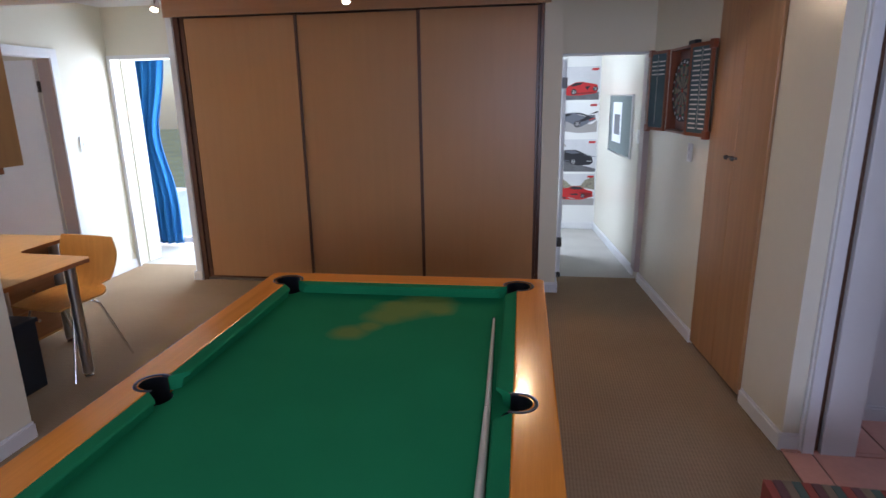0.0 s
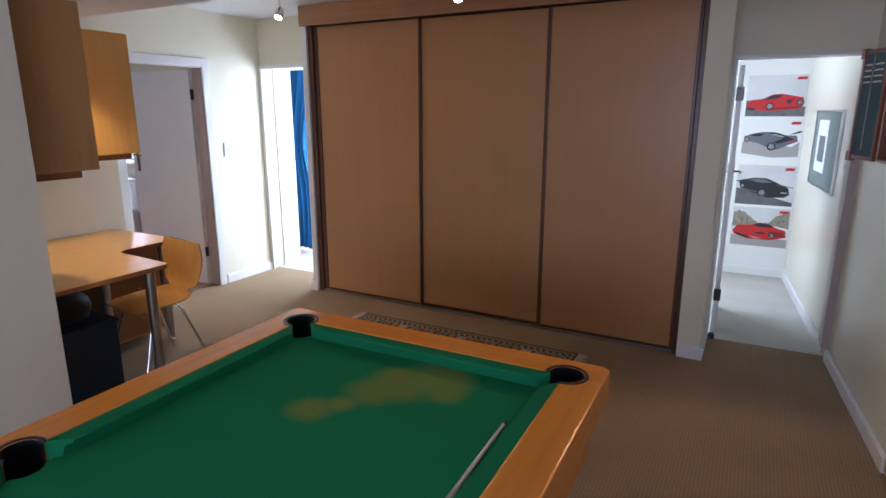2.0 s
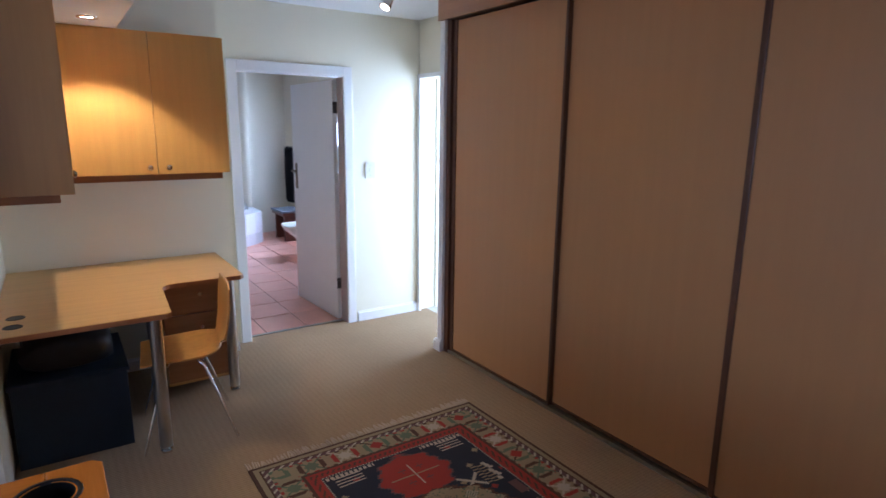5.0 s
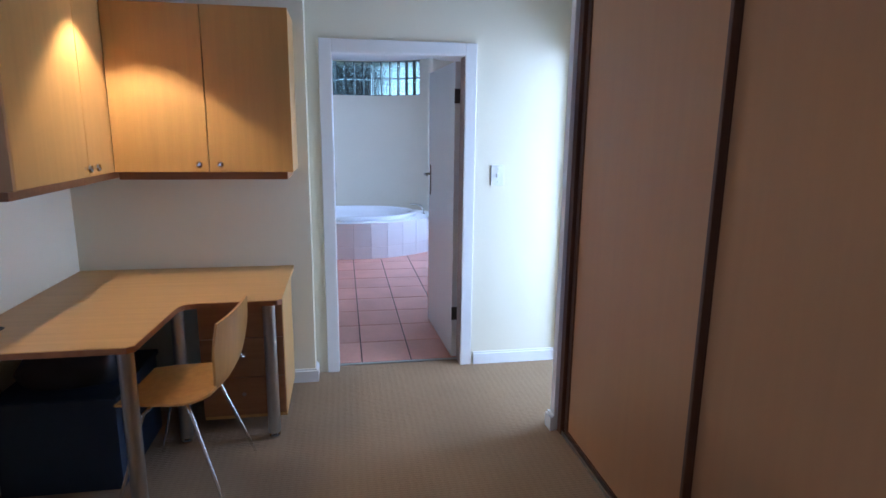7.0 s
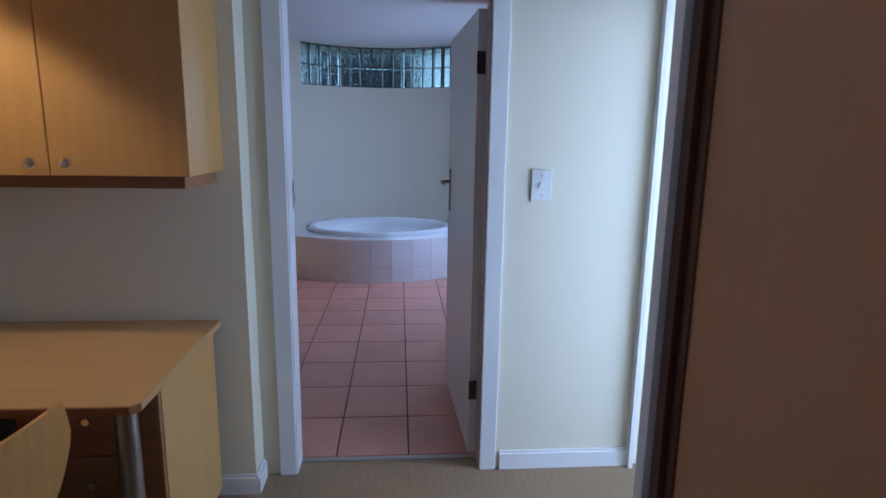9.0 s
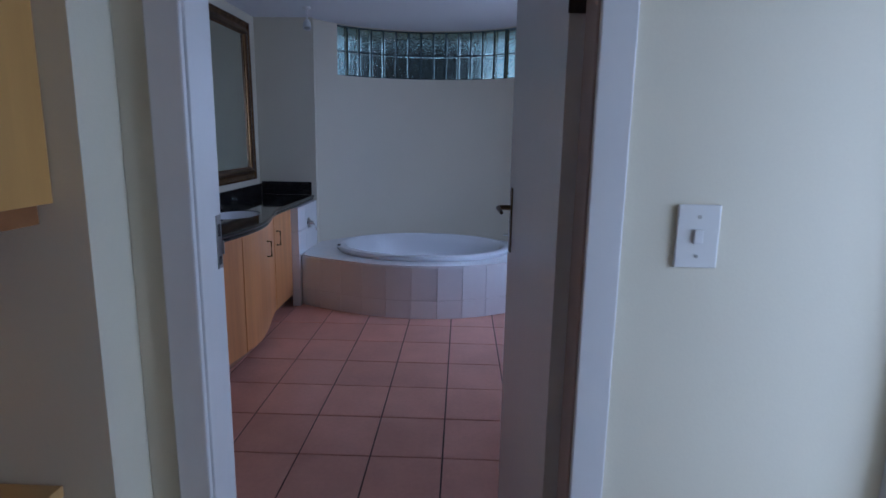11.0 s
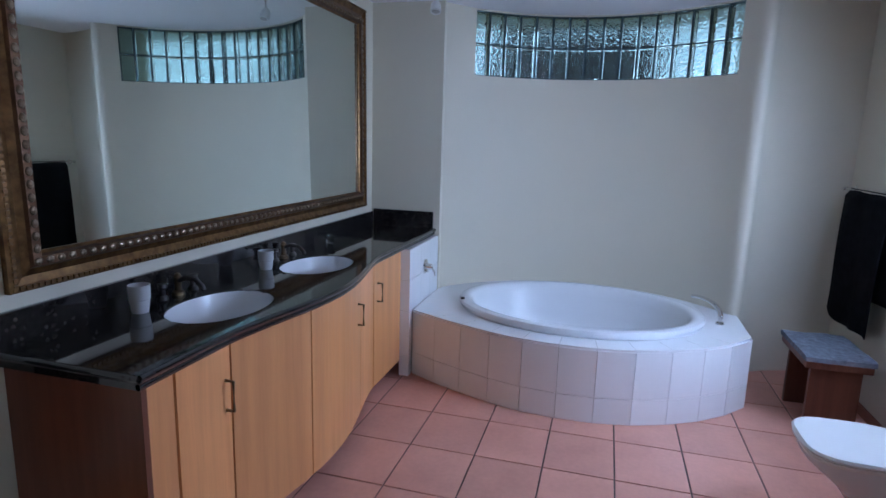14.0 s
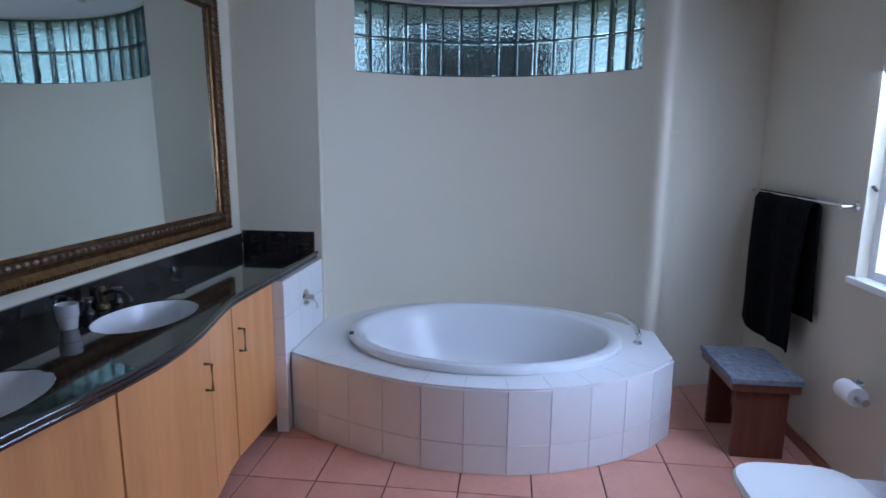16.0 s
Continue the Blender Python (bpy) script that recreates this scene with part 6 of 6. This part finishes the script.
    part("spout", bar(bezier((0, 0, 0.05), (-0.05, 0.0, 0.12), (-0.18, -0.09, 0.125), (-0.31, -0.13, 0.09), 10), [0.016] * 5 + [0.012] * 6, 10), CHROME, sp, smooth=True)
    mx = thing("wall_mixer", "round chrome bath mixer with a lever on white tiles", "tap", (-7.60, 2.7975, 0.675))
    bm = bmesh.new()
    tube(bm, [(0, 0, 0), (0, 0.006, 0), (0, 0.010, 0)], [0.050, 0.050, 0.044], 28)
    part("plate", bm, CHROME, mx, smooth=False)
    part("body", bar([(0, 0.010, 0), (0, 0.045, 0), (0, 0.052, 0)], [0.022, 0.020, 0.014], 18), CHROME, mx, smooth=True)
    part("lever", bar([(0, 0.045, 0), (-0.015, 0.060, -0.035), (-0.018, 0.064, -0.065)], [0.007, 0.006, 0.006], 10), CHROME, mx, smooth=True)
    part("diverter", bar([(0, 0.010, -0.035), (0, 0.025, -0.036)], [0.008, 0.007], 10), CHROME, mx)


bath()


def glass_block_window():
    w = tagged(new("window_glass_blocks"), "curved band of clear wavy glass blocks in two rows", kind="structure")
    w.matrix_world = pose(ACX, ACY, 1.995)
    a0, a1 = math.atan2(2.962 - ACY, -math.sqrt(AR ** 2 - (2.962 - ACY) ** 2)), math.atan2(4.70 - ACY, -math.sqrt(AR ** 2 - (4.70 - ACY) ** 2))
    a0 = a0 % (2 * math.pi)
    a1 = a1 % (2 * math.pi)
    n = 16
    step = (a1 - a0) / n
    bw, bh, r0, r1 = abs(step) * AR - 0.010, 0.215, AR + 0.012, AR + 0.092
    bm = bmesh.new()
    # a plain rim round a rippled, slightly sunk middle, front and back
    fs = box(bm, -bw / 2, bw / 2, -0.040, 0.040, 0.0, bh)
    for f in list(bm.faces):
        f.normal_update()
        if abs(f.normal.y) > 0.9:
            bmesh.ops.inset_individual(bm, faces=[f], thickness=0.010, depth=-0.004)
            f.material_index = 1
    me = bpy.data.meshes.new("glass_block")
    bmesh.ops.recalc_face_normals(bm, faces=bm.faces[:])
    bm.to_mesh(me)
    bm.free()
    me.materials.append(GLASS_RIM)
    me.materials.append(GLASS_BLOCK)
    for k in range(n):
        ang = a0 + step * (k + 0.5)
        for row in (0, 1):
            o = new("glass_block", me)
            o.parent = w
            rr = (r0 + r1) / 2
            o.matrix_local = pose(rr * math.cos(ang), rr * math.sin(ang), 0.006 + row * 0.225, 0, 0, math.degrees(ang) + 90)
    bm = bmesh.new()
    for row in range(3):
        z = (0.0, 0.2215, 0.446)[row]
        h = (0.0055, 0.0090, 0.006)[row]
        inner = [((r0 + 0.006) * math.cos(a0 + step * i / 2), (r0 + 0.006) * math.sin(a0 + step * i / 2)) for i in range(2 * n + 1)]
        outer = [(r1 * math.cos(a0 + step * i / 2), r1 * math.sin(a0 + step * i / 2)) for i in range(2 * n + 1)]
        prism(bm, inner + outer[::-1], z, z + h)
    for i in range(n + 1):
        ang = a0 + step * i
        c, s = math.cos(ang), math.sin(ang)
        t = 0.0065
        prism(bm, [((r0 + 0.006) * c - t * s * -1, (r0 + 0.006) * s + t * c * -1), (r1 * c - t * s * -1, r1 * s + t * c * -1), (r1 * c - t * s, r1 * s + t * c), ((r0 + 0.006) * c - t * s, (r0 + 0.006) * s + t * c)], 0.0056, 0.2214)
        prism(bm, [((r0 + 0.006) * c - t * s * -1, (r0 + 0.006) * s + t * c * -1), (r1 * c - t * s * -1, r1 * s + t * c * -1), (r1 * c - t * s, r1 * s + t * c), ((r0 + 0.006) * c - t * s, (r0 + 0.006) * s + t * c)], 0.2306, 0.4459)
    part("mortar_joints", bm, MORTAR, w)
    return w


glass_block_window()


# ---- bathroom loose things ----

def toilet():
    t = thing("toilet", "white close-coupled toilet with its lid closed", "toilet", (-6.375, 5.12, 0))

    def ring(z, w, y0, y1, n=28, square=0.9):
        out = []
        for i in range(n):
            a = 2 * math.pi * i / n
            ca, sa = math.cos(a), math.sin(a)
            p = 2.0 / (2.6 + square)
            x = w * (abs(ca) ** p) * (1 if ca >= 0 else -1)
            y = (y0 + y1) / 2 + (y1 - y0) / 2 * (abs(sa) ** p) * (1 if sa >= 0 else -1)
            out.append((x, y, z))
        return out

    def loft(rows, mat, name, cap=True):
        bm = bmesh.new()
        vs = [[bm.verts.new(p) for p in r] for r in rows]
        for a, b in zip(vs, vs[1:]):
            for i in range(len(a)):
                bm.faces.new((a[i], a[(i + 1) % len(a)], b[(i + 1) % len(b)], b[i]))
        if cap:
            bm.faces.new(vs[0][::-1])
            bm.faces.new(vs[-1])
        return part(name, bm, mat, t, smooth=True)
    loft([ring(0.0, 0.115, -0.14, 0.36), ring(0.03, 0.11, -0.13, 0.36), ring(0.15, 0.105, -0.12, 0.36), ring(0.26, 0.15, -0.24, 0.36), ring(0.34, 0.182, -0.335, 0.36), ring(0.372, 0.186, -0.345, 0.36)], PORCELAIN, "bowl")
    loft([ring(0.3735, 0.186, -0.350, 0.06), ring(0.380, 0.190, -0.355, 0.06), ring(0.390, 0.190, -0.355, 0.06), ring(0.393, 0.186, -0.350, 0.06)], PLASTIC, "seat")
    loft([ring(0.3945, 0.190, -0.355, 0.06), ring(0.402, 0.193, -0.360, 0.065), ring(0.412, 0.188, -0.352, 0.06), ring(0.417, 0.15, -0.30, 0.04)], PLASTIC, "lid")
    bm = boxes((-0.20, 0.20, 0.19, 0.372, 0.3735, 0.74), bevel=0.018)
    part("cistern", bm, PORCELAIN, t, smooth=False)
    part("cistern_lid", boxes((-0.207, 0.207, 0.183, 0.374, 0.741, 0.770), bevel=0.008), PORCELAIN, t)
    bm = bmesh.new()
    lathe(bm, [(0, 0.7705), (0.022, 0.7705), (0.020, 0.777), (0, 0.778)], 16, (0, 0.28))
    part("flush_button", bm, CHROME, t)


toilet()


def bench():
    b = thing("wooden_stool", "dark red-brown wooden stool with solid board legs", "stool", (-7.53, 5.22, 0))
    part("top_board", boxes((-0.26, 0.215, -0.155, 0.165, 0.365, 0.405), bevel=0.005), BENCH_WOOD, b)
    for s in (-1, 1):
        x = s * 0.185 - 0.02
        part("board_leg", boxes((x - 0.016, x + 0.016, -0.12, 0.13, 0.0, 0.364), bevel=0.003), BENCH_WOOD, b)
    part("stretcher", boxes((-0.188, 0.148, 0.0, 0.024, 0.12, 0.20)), BENCH_WOOD, b)
    m = thing("bath_mat", "grey towelling bath mat folded on the wooden stool", "bath mat", (-7.53, 5.22, 0.406))
    bm = bmesh.new()
    bmesh.ops.create_grid(bm, x_segments=40, y_segments=28, size=0.5)
    for v in bm.verts:
        x, y = v.co.x * 0.49 - 0.022, v.co.y * 0.335 + 0.004
        over = max(0, abs(v.co.x) - 0.47) * 0.45
        z = 0.030 + 0.006 * noise.noise(Vector((x * 9, y * 9, 1))) - over * 0.3
        v.co = Vector((x, y, z))
    top = bm.faces[:]
    ext = bmesh.ops.extrude_face_region(bm, geom=top)
    for v in (g for g in ext["geom"] if isinstance(g, bmesh.types.BMVert)):
        v.co.z = 0.001
    part("folded_mat", bm, GREY_TOWEL, m, smooth=True)


bench()


def hanging_towel(parent, x0, x1, y0, top, drops, mat, seed=0, thick=0.03):
    """A towel over a rail that runs along x: two layers that hang to the lengths given."""
    for k, (drop, yy, skew) in enumerate(drops):
        bm = bmesh.new()
        n, m = 26, 22
        rows = []
        for j in range(m + 1):
            q = j / m
            row = []
            for i in range(n + 1):
                u = i / n
                x = x0 + (x1 - x0) * u + skew * q * (0.3 + u)
                wav = noise.noise(Vector((u * 3.1 + seed, q * 1.2, k * 5.0)))
                y = yy + (0.012 + 0.020 * q) * wav + 0.006 * math.sin(u * 14 + seed)
                z = top - drop * q * (1 + 0.07 * (u - 0.5) + 0.03 * math.sin(u * 5))
                if j == 0:
                    y = y0
                    z = top + 0.012
                row.append(bm.verts.new((x, y, z)))
            rows.append(row)
        for a, b in zip(rows, rows[1:]):
            for i in range(n):
                bm.faces.new((a[i], a[i + 1], b[i + 1], b[i]))
        o = part("towel_layer", bm, mat, parent, smooth=True)
        so = o.modifiers.new("thickness", "SOLIDIFY")
        so.thickness = 0.008


def towel_rail():
    r = thing("towel_rail", "chrome towel rail on the cream wall", "towel rail", (-7.75, 5.44, 1.29))
    part("rail", bar([(-0.50, 0, 0), (0.48, 0, 0)], 0.009, 12), CHROME, r, smooth=True)
    for x in (-0.50, 0.48):
        part("bracket", bar([(x, -0.012, 0), (x, 0.05, 0), (x, 0.056, 0), (x, 0.06, 0)], [0.013, 0.011, 0.024, 0.024], 14), CHROME, r)
    t = thing("towel", "large black towel hanging folded over the chrome rail", "towel", (-7.75, 5.44, 0))
    hanging_towel(t, -0.40, 0.24, 0.0, 1.29, ((0.80, -0.035, -0.05), (0.60, 0.026, 0.03)), BLACK_TOWEL, 1)
    p = thing("toilet_roll_holder", "chrome toilet roll holder with a part-used white roll", "toilet roll holder", (-6.98, 5.47, 0.52))
    part("bracket", bar([(-0.10, 0.029, 0), (-0.10, -0.05, 0)], 0.008), CHROME, p)
    part("wall_plate", boxes((-0.13, -0.07, 0.0292, 0.0298, -0.025, 0.025)), CHROME, p)
    part("spindle", bar([(-0.10, -0.05, 0), (0.09, -0.05, 0)], [0.012, 0.016], 12), STEEL, p)
    roll = bmesh.new()
    tube(roll, [(-0.075, -0.05, 0), (0.035, -0.05, 0)], 0.042, 24)
    part("roll", roll, PAPER, p, smooth=False)


towel_rail()

ring = thing("towel_ring", "chrome towel ring on the cream wall beside the vanity", "towel ring", (-4.88, 2.272, 1.10))
part("wall_plate", bar([(0, 0, 0), (0, 0.008, 0), (0, 0.04, 0)], [0.025, 0.022, 0.008], 14), CHROME, ring)
part("ring", bar([(0.085 * math.sin(radians(a)), 0.045, -0.085 + 0.085 * math.cos(radians(a))) for a in range(0, 361, 15)], 0.005, 8), CHROME, ring, smooth=True)
tw = thing("towel", "small black towel hanging through the chrome ring", "towel", (-4.88, 2.33, 0))
hanging_towel(tw, -0.10, 0.10, 0.0, 0.945, ((0.50, 0.035, -0.06), (0.44, -0.022, 0.02)), BLACK_TOWEL, 4)


def low_stool():
    s = thing("low_cabinet", "low plain wooden box stool with a smooth varnished top", "stool", (-4.85, 2.60, 0))
    part("top", boxes((-0.262, 0.30, -0.28, 0.25, 0.295, 0.32), bevel=0.004), STOOL_TOP, s)
    part("side", boxes((-0.25, 0.285, 0.215, 0.235, 0.0, 0.2945)), STOOL_TOP, s)
    part("side", boxes((-0.25, 0.285, -0.265, -0.245, 0.0, 0.2945)), STOOL_TOP, s)
    part("end", boxes((-0.25, -0.232, -0.2445, 0.2145, 0.0, 0.2945)), STOOL_TOP, s)
    part("end", boxes((0.267, 0.285, -0.2445, 0.2145, 0.0, 0.2945)), STOOL_TOP, s)


low_stool()

bl = thing("ceiling_spot", "small white ceiling spotlight, unlit", "light", (-7.50, 2.86, CEIL))
bm = bmesh.new()
lathe(bm, [(0, -0.022), (0.02, -0.022), (0.034, -0.012), (0.036, 0), (0, 0)], 20)
part("ceiling_rose", bm, PLASTIC, bl, smooth=True)
part("stem", bar([(0, 0, -0.02), (0, 0, -0.10)], 0.007), PLASTIC, bl)
part("head", bar([(-0.01, 0.0, -0.10), (0.0, 0.0, -0.12), (0.02, 0.005, -0.165)], [0.018, 0.030, 0.034], 18), PLASTIC, bl, smooth=True)
part("bulb", bar([(0.021, 0.005, -0.1655), (0.022, 0.005, -0.169)], [0.026, 0.018], 14), STEEL, bl)

# ---- tiles, last ----
TILE_X0, TILE_PX, TILE_Y0, TILE_PY = -6.487, 0.376, 3.090, 0.333
bath_floor = structure("floor_bathroom", boxes((-8.6, -3.832, 2.2, 5.55, -0.12, -0.006)), DARK_GROUT, "terracotta tiled bathroom floor")
full = {}


def tile_mesh(w, h):
    key = (round(w, 3), round(h, 3))
    if key not in full:
        me = bpy.data.meshes.new("tile")
        bm = boxes((0, w, 0, h, -0.0065, 0.0), bevel=0.0018)
        bmesh.ops.recalc_face_normals(bm, faces=bm.faces[:])
        bm.to_mesh(me)
        bm.free()
        me.materials.append(TERRACOTTA)
        full[key] = me
    return full[key]


def lay(x_lo, x_hi, y_lo, y_hi, x0, px, y0, py, parent, gap=0.0075):
    i0, i1 = math.floor((x_lo - x0) / px), math.ceil((x_hi - x0) / px)
    j0, j1 = math.floor((y_lo - y0) / py), math.ceil((y_hi - y0) / py)
    rng = random.Random(3)
    for i in range(i0, i1):
        for j in range(j0, j1):
            xa, xb = max(x_lo, x0 + i * px + gap / 2), min(x_hi, x0 + (i + 1) * px - gap / 2)
            ya, yb = max(y_lo, y0 + j * py + gap / 2), min(y_hi, y0 + (j + 1) * py - gap / 2)
            if xb - xa < 0.02 or yb - ya < 0.02:
                continue
            o = new("tile", tile_mesh(xb - xa, yb - ya))
            o.parent = parent
            o.matrix_local = pose(xa, ya, rng.uniform(-0.0006, 0.0004))


lay(-8.34, -3.86, 2.275, 5.495, TILE_X0, TILE_PX, TILE_Y0, TILE_PY, bath_floor)
lay(-3.858, -3.825, 3.612, 4.39, TILE_X0, TILE_PX, TILE_Y0, TILE_PY, bath_floor)
structure("trim_threshold", boxes((-3.838, -3.812, 3.610, 4.394, 0.0, 0.006)), STEEL, "thin metal threshold strip")
structure("baseboard", boxes((-8.33, -7.0, 5.486, 5.499, 0.001, 0.06), (-8.322, -8.309, 5.10, 5.486, 0.001, 0.06), (-7.0, -4.1, 5.486, 5.499, 0.001, 0.06)), SKIRT_TILE, "terracotta tile skirting")
tiled = structure("floor_tiled_room", boxes((1.392, 3.6, -0.5, 2.555, 0.0, 0.002), (1.722, 3.6, 2.555, 2.867, 0.0, 0.002)), DARK_GROUT, "terracotta tiled floor")
lay(1.394, 3.59, -0.4, 2.550, 1.52, 0.34, 2.52, 0.34, tiled)
lay(1.726, 3.59, 2.553, 2.862, 1.52, 0.34, 2.52, 0.34, tiled)
for o in tiled.children:
    o.location.z += 0.009
